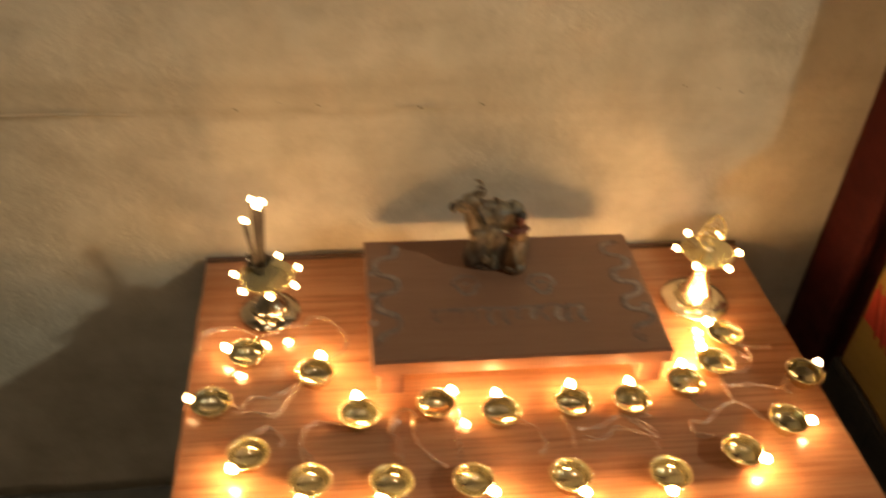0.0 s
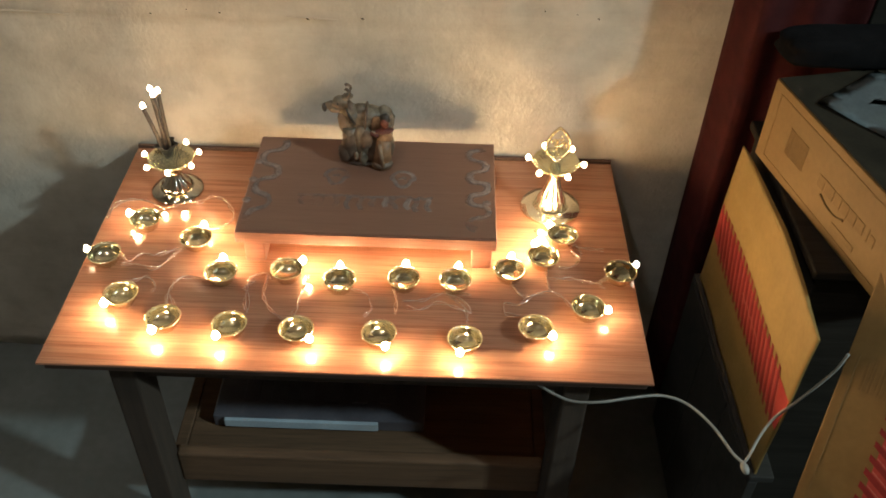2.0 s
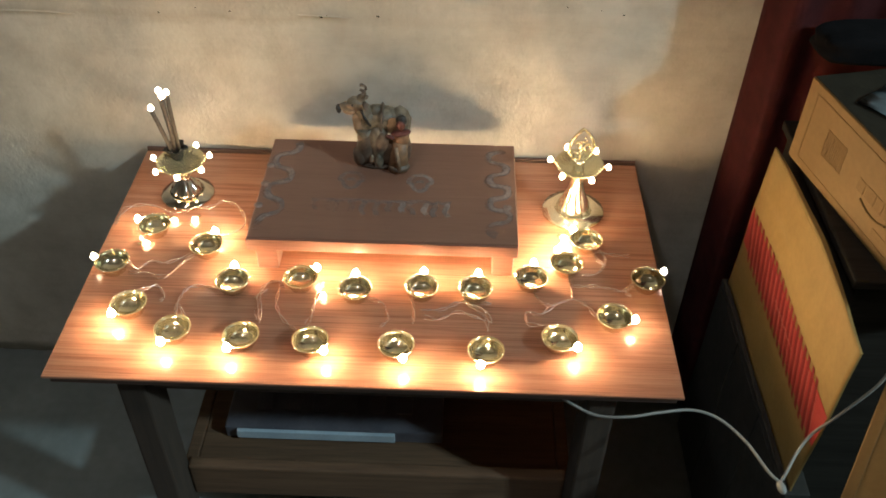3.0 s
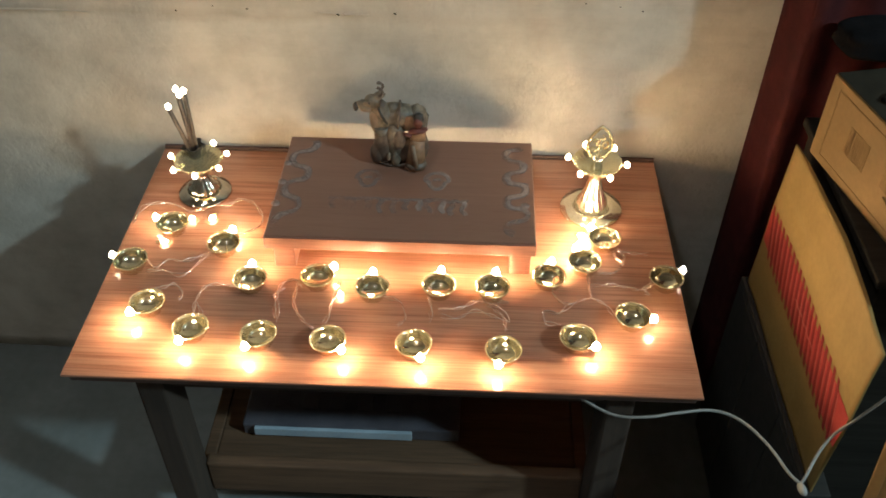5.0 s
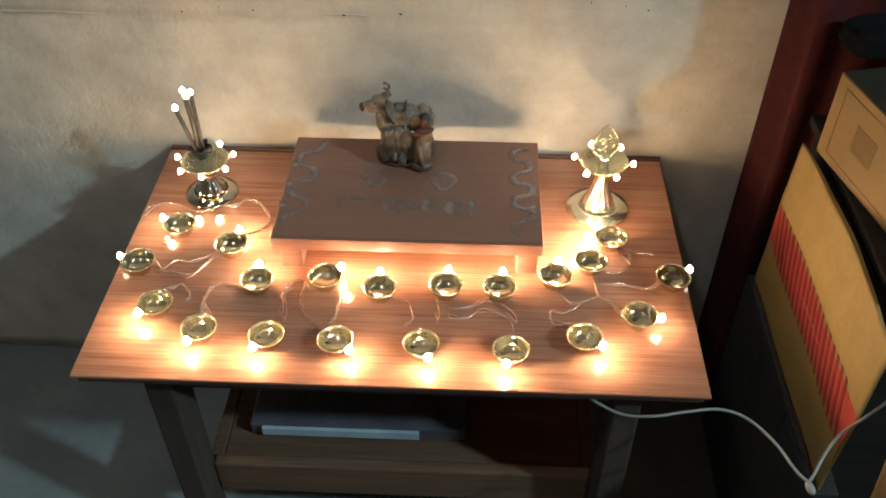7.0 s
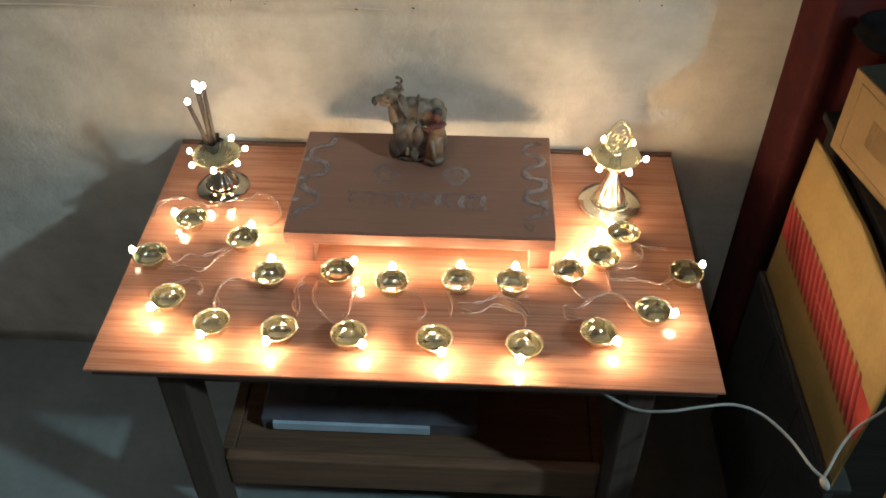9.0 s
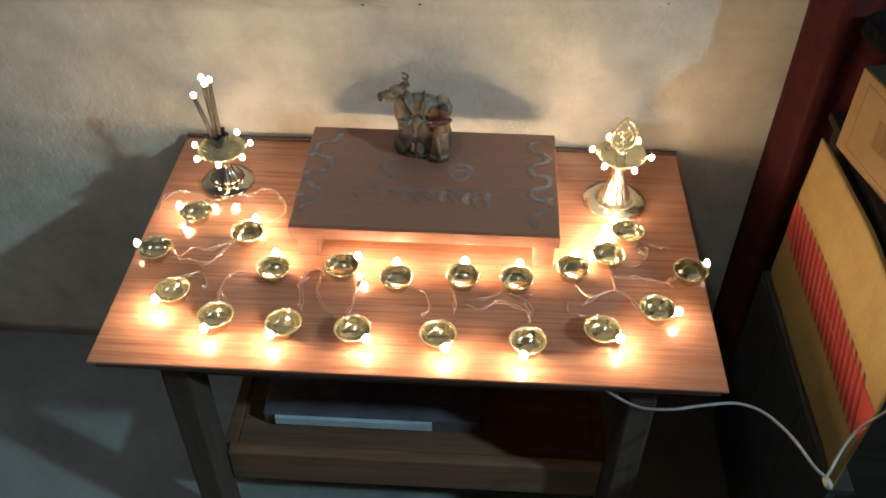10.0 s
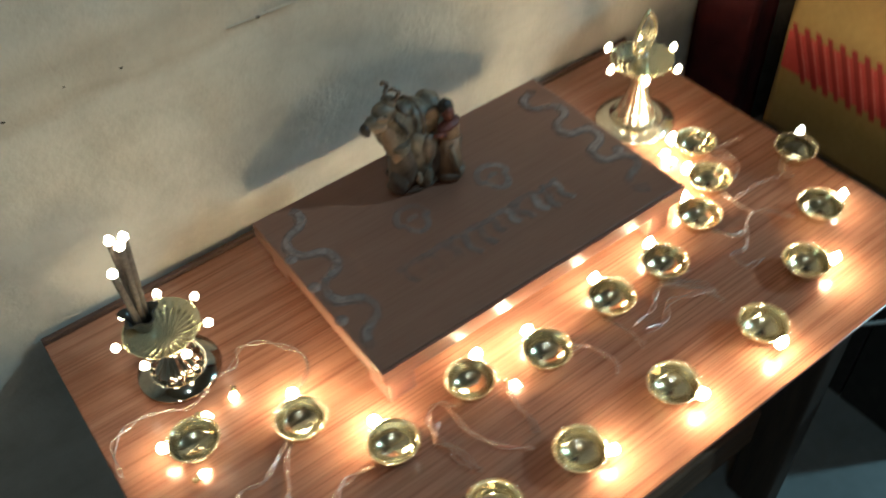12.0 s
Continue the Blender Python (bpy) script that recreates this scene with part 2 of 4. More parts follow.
def empty(name, m, label, category, group=""):
    ob = new(name)
    ob.empty_display_size = 0.02
    ob.matrix_world = m
    return tagged(ob, label, category, group)


def add_box(bm, lo, hi, bevel=0.002, m=None, slot=0):
    c = [(a + b) / 2 for a, b in zip(lo, hi)]
    s = [abs(b - a) for a, b in zip(lo, hi)]
    made = bmesh.ops.create_cube(bm, size=1.0, matrix=(m or Matrix()) @ Matrix.LocRotScale(c, None, s))["verts"]
    faces = {f for v in made for f in v.link_faces}
    for f in faces:
        f.material_index = slot
    if bevel:
        edges = list({e for v in made for e in v.link_edges})
        bmesh.ops.bevel(bm, geom=edges, offset=bevel, segments=2, profile=0.5, affect="EDGES")
    return bm


def box(lo, hi, bevel=0.002, m=None):
    return add_box(bmesh.new(), lo, hi, bevel, m)


def lathe(profile, steps=40, flute=0, depth=0.0, flute_range=(0, 0)):
    """A turned shape from (radius, height) pairs; flutes wave the radius between two heights."""
    bm = bmesh.new()
    rings = []
    for r, z in profile:
        if r < 1e-6:
            rings.append([bm.verts.new((0, 0, z))])
            continue
        ring = []
        for k in range(steps):
            a = 2 * math.pi * k / steps
            q = r
            if flute and flute_range[0] <= z <= flute_range[1]:
                q = r * (1 + depth * math.cos(flute * a))
            ring.append(bm.verts.new((q * math.cos(a), q * math.sin(a), z)))
        rings.append(ring)
    for lower, upper in zip(rings, rings[1:]):
        n = max(len(lower), len(upper))
        for k in range(n):
            quad = [lower[k % len(lower)], lower[(k + 1) % len(lower)], upper[(k + 1) % len(upper)], upper[k % len(upper)]]
            quad = list(dict.fromkeys(quad))
            if len(quad) > 2:
                bm.faces.new(quad)
    bmesh.ops.recalc_face_normals(bm, faces=bm.faces)
    return bm


def add_ball(bm, centre, radii, rot=(0, 0, 0), slot=0, u=16, v=10):
    m = Matrix.LocRotScale(centre, Euler([radians(a) for a in rot]), radii)
    verts = bmesh.ops.create_uvsphere(bm, u_segments=u, v_segments=v, radius=1.0, matrix=m)["verts"]
    for f in {f for q in verts for f in q.link_faces}:
        f.material_index, f.smooth = slot, True
    return bm


def add_cone(bm, a, b, r1, r2, slot=0, seg=10):
    a, b = Vector(a), Vector(b)
    m = Matrix.Translation((a + b) / 2) @ (b - a).to_track_quat("Z", "Y").to_matrix().to_4x4()
    verts = bmesh.ops.create_cone(bm, cap_ends=True, segments=seg, radius1=r1, radius2=r2, depth=(b - a).length, matrix=m)["verts"]
    for f in {f for q in verts for f in q.link_faces}:
        f.material_index, f.smooth = slot, len(f.verts) == 4
    return bm


def spline(points, per=8):
    """Points along a smooth line through the given ones."""
    p = [Vector(q) for q in points]
    p = [p[0] * 2 - p[1]] + p + [p[-1] * 2 - p[-2]]
    out = []
    for a, b, c, d in zip(p, p[1:], p[2:], p[3:]):
        for k in range(per):
            t = k / per
            out.append(0.5 * (2 * b + (c - a) * t + (2 * a - 5 * b + 4 * c - d) * t * t + (3 * b - a - 3 * c + d) * t ** 3))
    return out + [p[-2]]


def add_tube(bm, pts, radius, seg=6):
    pts = [Vector(q) for q in pts]
    rings = []
    for k, q in enumerate(pts):
        way = (pts[min(k + 1, len(pts) - 1)] - pts[max(k - 1, 0)]).normalized()
        side = way.cross(Vector((0.13, 0.21, 0.97)))
        side = side.normalized() if side.length > 1e-4 else Vector((1, 0, 0))
        up = side.cross(way)
        rings.append([bm.verts.new(q + radius * (side * math.cos(2 * math.pi * s / seg) + up * math.sin(2 * math.pi * s / seg))) for s in range(seg)])
    for lower, upper in zip(rings, rings[1:]):
        for s in range(seg):
            f = bm.faces.new((lower[s], lower[(s + 1) % seg], upper[(s + 1) % seg], upper[s]))
            f.smooth = True
    bm.faces.new(rings[0][::-1])
    bm.faces.new(rings[-1])
    return bm


def ribbon(pts, width, thick=0.0005):
    """A flat painted stroke that follows pts on a level surface."""
    bm = bmesh.new()
    rows = []
    for k, q in enumerate(pts):
        way = (Vector(pts[min(k + 1, len(pts) - 1)]) - Vector(pts[max(k - 1, 0)])).normalized()
        side = Vector((-way.y, way.x, 0)) * width / 2 * (0.9 + 0.25 * noise.noise(Vector(q) * 60))
        rows.append([bm.verts.new(Vector(q) + s * side + Vector((0, 0, h))) for s, h in ((-1, 0), (-0.8, thick), (0.8, thick), (1, 0))])
    for a, b in zip(rows, rows[1:]):
        for k in range(3):
            bm.faces.new((a[k], a[k + 1], b[k + 1], b[k]))
    bmesh.ops.recalc_face_normals(bm, faces=bm.faces)
    return bm


# ---------------------------------------------------------------- the room
def wall_slab(name, lo, hi, label, material=M_PLASTER):
    return tagged(part(name, box(lo, hi, 0), material), label, "wall", kind="structure")


def uneven_wall():
    """The plastered wall behind the table: gently wavy, with a shallow trowelled ridge along it."""
    bm = bmesh.new()
    nx, nz = 150, 90
    x0, x1, z0, z1 = -2.2, 2.3, 0.0, 3.0
    grid = []
    for j in range(nz + 1):
        z = z0 + (z1 - z0) * j / nz
        row = []
        for i in range(nx + 1):
            x = x0 + (x1 - x0) * i / nx
            d = 0.004 * noise.noise(Vector((x * 2.3, 3.1, z * 2.3))) + 0.0016 * noise.noise(Vector((x * 9, 0.4, z * 9)))
            row.append(bm.verts.new((x, WALL - d, z)))
        grid.append(row)
    for a, b in zip(grid, grid[1:]):
        for i in range(nx):
            f = bm.faces.new((a[i], a[i + 1], b[i + 1], b[i]))
            f.smooth = True
    made = bmesh.ops.extrude_face_region(bm, geom=list(bm.faces))["geom"]
    for v in made:
        if isinstance(v, bmesh.types.BMVert):
            v.co.y = WALL + 0.15
    bmesh.ops.recalc_face_normals(bm, faces=bm.faces)
    return tagged(part("wall_north", bm, M_PLASTER), "uneven beige lime-washed plaster wall with grey stains", "wall", kind="structure")


wall_north = uneven_wall()
wall_slab("wall_west", (-2.35, -3.0, 0), (-2.2, 0.64, 3.0), "plain plastered side wall")
wall_slab("wall_south", (-2.35, -3.15, 0), (2.45, -3.0, 3.0), "plain plastered wall")
wall_slab("wall_east", (2.3, -3.0, 0), (2.45, 0.64, 1.85), "plain plastered side wall under a high window")
wall_slab("wall_east_front", (2.3, -3.0, 1.85), (2.45, -1.50, 3.0), "plain plastered side wall beside a high window")
wall_slab("wall_east_back", (2.3, -0.40, 1.85), (2.45, 0.64, 3.0), "plain plastered side wall beside a high window")
wall_slab("wall_east_top", (2.3, -1.50, 2.75), (2.45, -0.40, 3.0), "plain plastered strip over a high window")
tagged(part("floor", box((-2.35, -3.15, -0.1), (2.45, 0.64, 0.0), 0), M_FLOOR), "pale grey smooth cement floor", "floor", kind="structure")
tagged(part("ceiling", box((-2.35, -3.15, 3.0), (2.45, 0.64, 3.1), 0), M_PLASTER), "plain plastered ceiling", "ceiling", kind="structure")
window = tagged(new("window_1"), "unglazed window high in the wall", "window", kind="structure")
for lo, hi in (((2.34, -1.50, 1.85), (2.40, -1.47, 2.75)), ((2.34, -0.43, 1.85), (2.40, -0.40, 2.75)), ((2.34, -1.47, 1.85), (2.40, -0.43, 1.88)), ((2.34, -1.47, 2.72), (2.40, -0.43, 2.75))):
    part("window_frame", box(lo, hi, 0.002), M_FRAME, window)


def ceiling_lamp(x, y):
    root = empty("ceiling_lamp", pose(x, y, 3.0), "small round dim ceiling lamp with a frosted diffuser", "lamp")
    part("casing", lathe([(0, 0), (0.085, 0), (0.085, -0.03), (0.074, -0.034), (0.072, -0.02), (0, -0.02)], 32), M_STRIP, root, smooth=False)
    part("diffuser", lathe([(0.0715, -0.021), (0.0715, -0.033), (0.05, -0.041), (0, -0.044)], 32), M_CEILING_LAMP, root, "frosted glowing diffuser", smooth=True)


ceiling_lamp(-0.6, -0.8)


def wall_crack():
    """A shallow joint of old plaster that runs along the wall."""
    bm = bmesh.new()
    for z, xa, xb, w in ((0.760, -1.2, -0.46, 0.003), (0.766, -0.13, -0.05, 0.0016)):
        n = 60
        rows = []
        for k in range(n + 1):
            x = xa + (xb - xa) * k / n
            zz = z + 0.006 * noise.noise(Vector((x * 8, 5, 0)))
            h = w * (0.35 + 0.65 * abs(noise.noise(Vector((x * 40, 9, z))))) * math.sin(math.pi * min(1, max(0.02, k / n))) ** 0.5
            rows.append([bm.verts.new((x, WALL - 0.0035 - (0.0014 if s == 1 else 0), zz + s * h - h)) for s in (0, 1, 2)])
        for a, b in zip(rows, rows[1:]):
            for s in (0, 1):
                bm.faces.new((a[s], a[s + 1], b[s + 1], b[s]))
    return part("plaster_ridge", bm, M_PLASTER, wall_north)


wall_crack()
for x, z, r in ((-0.097, 0.763, 0.0022), (-0.087, 0.764, 0.0016), (-0.013, 0.766, 0.0018), (-0.230, 0.768, 0.0013), (-0.336, 0.763, 0.0014), (0.344, 0.779, 0.0013), (0.262, 0.789, 0.0011), (0.311, 0.785, 0.0009), (-0.28, 0.772, 0.0009)):
    chip = bmesh.new()
    add_ball(chip, (0, 0, 0), (r * 1.5, 0.0010, r * 0.7), (0, 40 * random.random(), 0), 0, 8, 6)
    speck = part("plaster_speck", chip, M_DARK_BROWN, wall_north)
    speck.location = (x, WALL - 0.002, z)


# ---------------------------------------------------------------- maroon curtain
def curtain():
    bm = bmesh.new()
    n, h = 70, 24
    cols = []
    for i in range(n + 1):
        s = i / n
        x = 0.535 + 0.165 * s
        edge = min(1.0, s / 0.075)
        fold = edge * (0.95 + 0.07 * math.cos(2 * math.pi * (x - 0.56) / 0.062 * (1 + 0.1 * math.sin(7 * x))))
        col = []
        for j in range(h + 1):
            z = 0.03 + 2.25 * j / h
            y = 0.482 - 0.084 * fold * (1 - 0.12 * j / h) - 0.008 * noise.noise(Vector((x * 9, z * 2, 1)))
            col.append(bm.verts.new((x + 0.006 * noise.noise(Vector((x * 6, z * 3, 4))) * 0.5 * min(1, s * 3), y, z)))
        cols.append(col)
    for a, b in zip(cols, cols[1:]):
        for j in range(h):
            bm.faces.new((a[j], b[j], b[j + 1], a[j + 1]))
    bmesh.ops.solidify(bm, geom=list(bm.faces), thickness=0.002)
    root = empty("curtain", pose(0, 0, 0), "dark maroon cloth curtain hanging in soft folds by the wall", "curtain")
    part("cloth", bm, M_CURTAIN, root, smooth=True)
    rod = bmesh.new()
    add_tube(rod, [(0.45, 0.43, 2.285), (1.8, 0.43, 2.285)], 0.011, 12)
    part("curtain_rod", rod, M_FRAME, root)
    for x in (0.5, 1.72):
        part("bracket", box((x - 0.01, 0.43, 2.275), (x + 0.01, 0.486, 2.295), 0.001), M_FRAME, root)


curtain()
door = tagged(new("door_1"), "closed near-black wooden door beyond the curtain", "door", kind="structure")
part("door_leaf", box((0.675, 0.462, 0.005), (1.52, 0.488, 2.10), 0.002), M_CABINET, door)
for x0, x1 in ((0.73, 1.05), (1.14, 1.46)):
    for z0, z1 in ((0.15, 0.95), (1.10, 2.0)):
        part("door_panel", box((x0, 0.455, z0), (x1, 0.4615, z1), 0.003), M_CABINET, door)


# ---------------------------------------------------------------- the table
def table():
    root = empty("table", pose(0, 0, 0), "dark wooden table with a reddish laminate top and a lower shelf", "table")
    part("tabletop", box((-0.4, 0.0, T - 0.004), (0.4, 0.480, T), 0.0012), M_LAMINATE, root, "glossy reddish-brown wood-grain laminate")
    part("back_lip", box((-0.4, 0.4805, T - 0.018), (0.4, 0.4865, T + 0.005), 0.001), M_EDGE, root, "dark wooden lip")
    part("edge_band", box((-0.394, 0.006, T - 0.018), (0.394, 0.470, T - 0.0045), 0.002), M_EDGE, root)
    part("apron", box((-0.2905, 0.055, T - 0.085), (0.2905, 0.073, T - 0.0185), 0.002), M_FRAME, root)
    part("apron", box((-0.2905, 0.40, T - 0.085), (0.2905, 0.418, T - 0.0185), 0.002), M_FRAME, root)
    for sx in (-1, 1):
        part("side_rail", box((sx * 0.31 - 0.011, 0.0955, T - 0.085), (sx * 0.31 + 0.011, 0.3795, T - 0.0185), 0.002), M_FRAME, root)
        for y in (0.065, 0.41):
            part("leg", box((sx * 0.31 - 0.019, y - 0.03, 0.0), (sx * 0.31 + 0.019, y + 0.03, T - 0.0185), 0.004), M_FRAME, root)
    part("shelf", box((-0.2805, 0.1035, 0.188), (0.2805, 0.3795, 0.203), 0.002), M_BENCH, root, "plain brown wooden shelf")
    for sx in (-1, 1):
        part("shelf_end", box((min(sx * 0.2810, sx * 0.300), 0.0955, 0.180), (max(sx * 0.2810, sx * 0.300), 0.3795, 0.206), 0.002), M_BENCH, root)
    part("shelf_rail", box((-0.2905, 0.082, 0.142), (0.2905, 0.103, 0.214), 0.004), M_BENCH, root, "brown wooden front rail")


table()


def media_box():
    root = empty("media_box", pose(-0.07, 0.203, 0.2032), "slim grey plastic box with a pale front edge on the shelf", "electronics box")
    part("body", box((-0.175, -0.055, 0.0), (0.17, 0.10, 0.026), 0.003), M_DEVICE, root)
    part("front_strip", box((-0.155, -0.062, 0.008), (0.095, -0.0555, 0.025), 0.001), M_STRIP, root, "pale bluish front strip")
    for k in range(6):
        part("button", box((-0.13 + 0.045 * k, -0.02, 0.0262), (-0.105 + 0.045 * k, 0.05, 0.029), 0.001), M_DEVICE, root)


media_box()


# ---------------------------------------------------------------- low stool with painted strokes
C_TOP = T + 0.063


def chowki():
    root = empty("low_stool", pose(0, 0, 0), "low dark-stained wooden stool with faded white painted borders", "stool")
    top = part("top", box((-0.175, 0.203, C_TOP - 0.0205), (0.197, 0.436, C_TOP), 0.0018), [M_CHOWKI], root, "dark stained plank with white paste strokes")
    part("front_edge", box((-0.1745, 0.1995, C_TOP - 0.0202), (0.1965, 0.2025, C_TOP - 0.001), 0.0006), M_RAIL, root, "bare reddish wood edge")
    for x in (-0.166, 0.163):
        part("side_rail", box((x + 0.006, 0.244, C_TOP - 0.036), (x + 0.020, 0.395, C_TOP - 0.021), 0.001), M_RAIL, root)
        for y in (0.209, 0.396):
            part("leg", box((x, y, T), (x + 0.029, y + 0.034, C_TOP - 0.021), 0.0015), M_RAIL, root)
    # broad finger-painted borders: hooked waves with dots in their bends
    for x, side, bends in ((-0.152, -1, 2.75), (0.169, 1, 3.6)):
        path = []
        for k in range(130):
            f = k / 129
            th = f * math.pi * 2 * bends + (0.9 if side < 0 else 2.2)
            wob = 0.0022 * noise.noise(Vector((f * 9, side * 4.0, 2.0)))
            reach = 0.0132 + (0.001 * f if side > 0 else 0.0025 * (1 - f))
            path.append((x + (reach + wob) * math.sin(th) + (0.004 * (1 - f) if side < 0 else 0.003 * f), 0.423 - 0.200 * f + 0.0030 * math.sin(2 * th) + wob, C_TOP + 0.0002))
        part("painted_wave", ribbon(path, 0.0135), M_SMEAR, top)
        part("painted_wave", ribbon([(q[0] + 0.001, q[1] + 0.0006, C_TOP + 0.0007) for q in path[4:-8]], 0.0080), M_CHALK, top)
        for k, y in enumerate((0.367, 0.322, 0.272) if side < 0 else (0.376, 0.329, 0.283)):
            spot = lathe([(0.0066, 0.0), (0.0057, 0.0006), (0, 0.0007)], 14)
            ob = part("painted_dot", spot, M_CHALK, top)
            ob.location = (x + (-0.0165 - 0.001 * k if side < 0 else 0.0145), y, C_TOP + 0.0003)
    for x, y, mat in ((-0.045, 0.336, M_SMEAR), (0.056, 0.334, M_CHALK)):
        path = [(x + 0.0165 * math.cos(a) * (1.05 if math.sin(a) > 0 else 0.72), y + 0.019 * math.sin(a), C_TOP + 0.0002) for a in np.linspace(-1.9, 4.5, 48)]
        part("painted_loop", ribbon(path, 0.0078), mat, top)
        part("painted_dot", ribbon([(x - 0.006 + 0.0015 * k, y + 0.003 - 0.001 * math.sin(k), C_TOP + 0.0002) for k in range(9)], 0.0060), mat, top)
    # a rubbed row of strokes that can no longer be read
    for n, (x, w) in enumerate(((-0.082, 0.030), (-0.050, 0.036), (-0.014, 0.034), (0.022, 0.036), (0.056, 0.034), (0.088, 0.030))):
        worn = M_SMEAR if n < 3 else M_CHALK
        path = [(x - w / 2 + w * k / 12, 0.289 + 0.004 * noise.noise(Vector((n * 3.1, k * 0.35, 0))), C_TOP + 0.0002) for k in range(13)]
        part("painted_stroke", ribbon(path, 0.0080), M_SMEAR, top)
        for m in (-0.28, 0.30):
            path = [(x + m * w + 0.010 * noise.noise(Vector((n * 2.3 + m, k * 0.16, 5))), 0.287 - (0.022 + 0.004 * (n % 3)) * k / 10, C_TOP + 0.0004) for k in range(11)]
            part("painted_stroke", ribbon(path, 0.0088), worn if m > 0 else M_SMEAR, top)


chowki()


# ---------------------------------------------------------------- cow statue
def cow():
    bm = bmesh.new()
    # 0 grey hide, 1 tan, 2 black, 3 ochre, 4 dark red, 5 umber
    add_ball(bm, (-0.006, 0.010, 0.069), (0.037, 0.021, 0.022), (0, 7, 4), 0)
    add_ball(bm, (-0.027, 0.006, 0.072), (0.019, 0.018, 0.026), (0, -18, 0), 0)
    add_ball(bm, (0.022, 0.012, 0.066), (0.016, 0.018, 0.022), (0, 0, 0), 0)
    add_ball(bm, (-0.012, 0.006, 0.086), (0.011, 0.010, 0.010), (0, 20, 0), 0)
    add_ball(bm, (-0.031, 0.002, 0.088), (0.013, 0.012, 0.020), (0, -30, 0), 0)
    add_ball(bm, (-0.037, -0.004, 0.068), (0.009, 0.008, 0.021), (0, -8, 0), 1)
    add_ball(bm, (-0.033, -0.008, 0.050), (0.007, 0.007, 0.014), (0, 6, 0), 1)
    add_ball(bm, (-0.039, -0.002, 0.104), (0.014, 0.0108, 0.0112), (0, 14, 0), 0)
    add_ball(bm, (-0.052, -0.004, 0.0995), (0.013, 0.0078, 0.0080), (0, 8, 0), 0)
    add_ball(bm, (-0.050, -0.006, 0.094), (0.010, 0.0060, 0.0050), (0, 10, 0), 1)
    add_ball(bm, (-0.0645, -0.005, 0.0975), (0.0046, 0.0062, 0.0064), (0, 0, 0), 2)
    add_ball(bm, (-0.026, -0.013, 0.107), (0.0045, 0.008, 0.0036), (30, 20, 20), 5)
    add_ball(bm, (-0.027, 0.011, 0.107), (0.0045, 0.008, 0.0036), (-30, 20, -20), 5)
    add_ball(bm, (-0.032, -0.002, 0.113), (0.007, 0.008, 0.006), (0, 0, 0), 0)
    for sy in (-1, 1):
        horn = len(bm.faces)
        add_tube(bm, spline([(-0.032, sy * 0.005, 0.114), (-0.027, sy * 0.009, 0.119), (-0.026, sy * 0.009, 0.126), (-0.033, sy * 0.006, 0.1305)], 5), 0.0023, 7)
        bm.faces.ensure_lookup_table()
        for f in bm.faces[horn:]:
            f.material_index = 5
        add_ball(bm, (-0.044, -0.002 + sy * 0.0088, 0.1065), (0.0020, 0.0015, 0.0020), (0, 0, 0), 2, 8, 6)
    # legs, with the resting calf between them
    for x, y in ((-0.029, -0.006), (-0.024, 0.018), (0.022, 0.0), (0.027, 0.020)):
        add_cone(bm, (x, y, 0.0), (x + 0.002, y, 0.030), 0.0062, 0.0062, 5)
        add_cone(bm, (x + 0.002, y, 0.026), (x, y, 0.064), 0.0060, 0.0125, 0)
        add_ball(bm, (x, y, 0.004), (0.0078, 0.0078, 0.005), (0, 0, 0), 2)
    add_ball(bm, (-0.026, -0.006, 0.030), (0.017, 0.015, 0.031), (0, 8, 0), 5)
    add_ball(bm, (-0.036, -0.010, 0.018), (0.012, 0.010, 0.018), (0, 0, 0), 5)
    add_ball(bm, (-0.008, -0.010, 0.036), (0.017, 0.013, 0.034), (0, -6, 0), 0)
    add_ball(bm, (-0.004, -0.018, 0.046), (0.010, 0.008, 0.018), (0, 12, 0), 5)
    add_ball(bm, (0.006, -0.008, 0.024), (0.020, 0.015, 0.026), (0, 0, 0), 5)
    add_ball(bm, (-0.010, -0.022, 0.014), (0.007, 0.006, 0.014), (14, 0, 0), 0)
    add_ball(bm, (-0.019, -0.021, 0.018), (0.004, 0.004, 0.008), (0, 0, 0), 1)
    # plain upright figure beside the animal
    add_cone(bm, (0.018, -0.020, 0.0), (0.024, -0.018, 0.050), 0.0155, 0.0115, 3, 16)
    add_ball(bm, (0.024, -0.018, 0.052), (0.0125, 0.0095, 0.016), (0, 0, 0), 3)
    add_ball(bm, (0.031, -0.017, 0.040), (0.0075, 0.0075, 0.024), (0, -6, 0), 5)
    add_ball(bm, (0.024, -0.019, 0.064), (0.0150, 0.0075, 0.0042), (0, -4, 6), 4)
    add_ball(bm, (0.024, -0.018, 0.078), (0.0066, 0.0068, 0.0090), (0, 0, 0), 4)
    add_ball(bm, (0.025, -0.014, 0.082), (0.0082, 0.0080, 0.0100), (0, 0, 0), 2)
    add_cone(bm, (0.015, -0.024, 0.058), (0.003, -0.024, 0.062), 0.0036, 0.0028, 4)
    add_cone(bm, (0.016, -0.030, 0.046), (0.021, -0.034, 0.008), 0.0026, 0.0034, 1)
    add_ball(bm, (0.020, -0.024, 0.007), (0.016, 0.013, 0.0085), (0, 0, 0), 5)
    add_ball(bm, (-0.006, -0.002, 0.003), (0.038, 0.022, 0.0045), (0, 0, 0), 5)
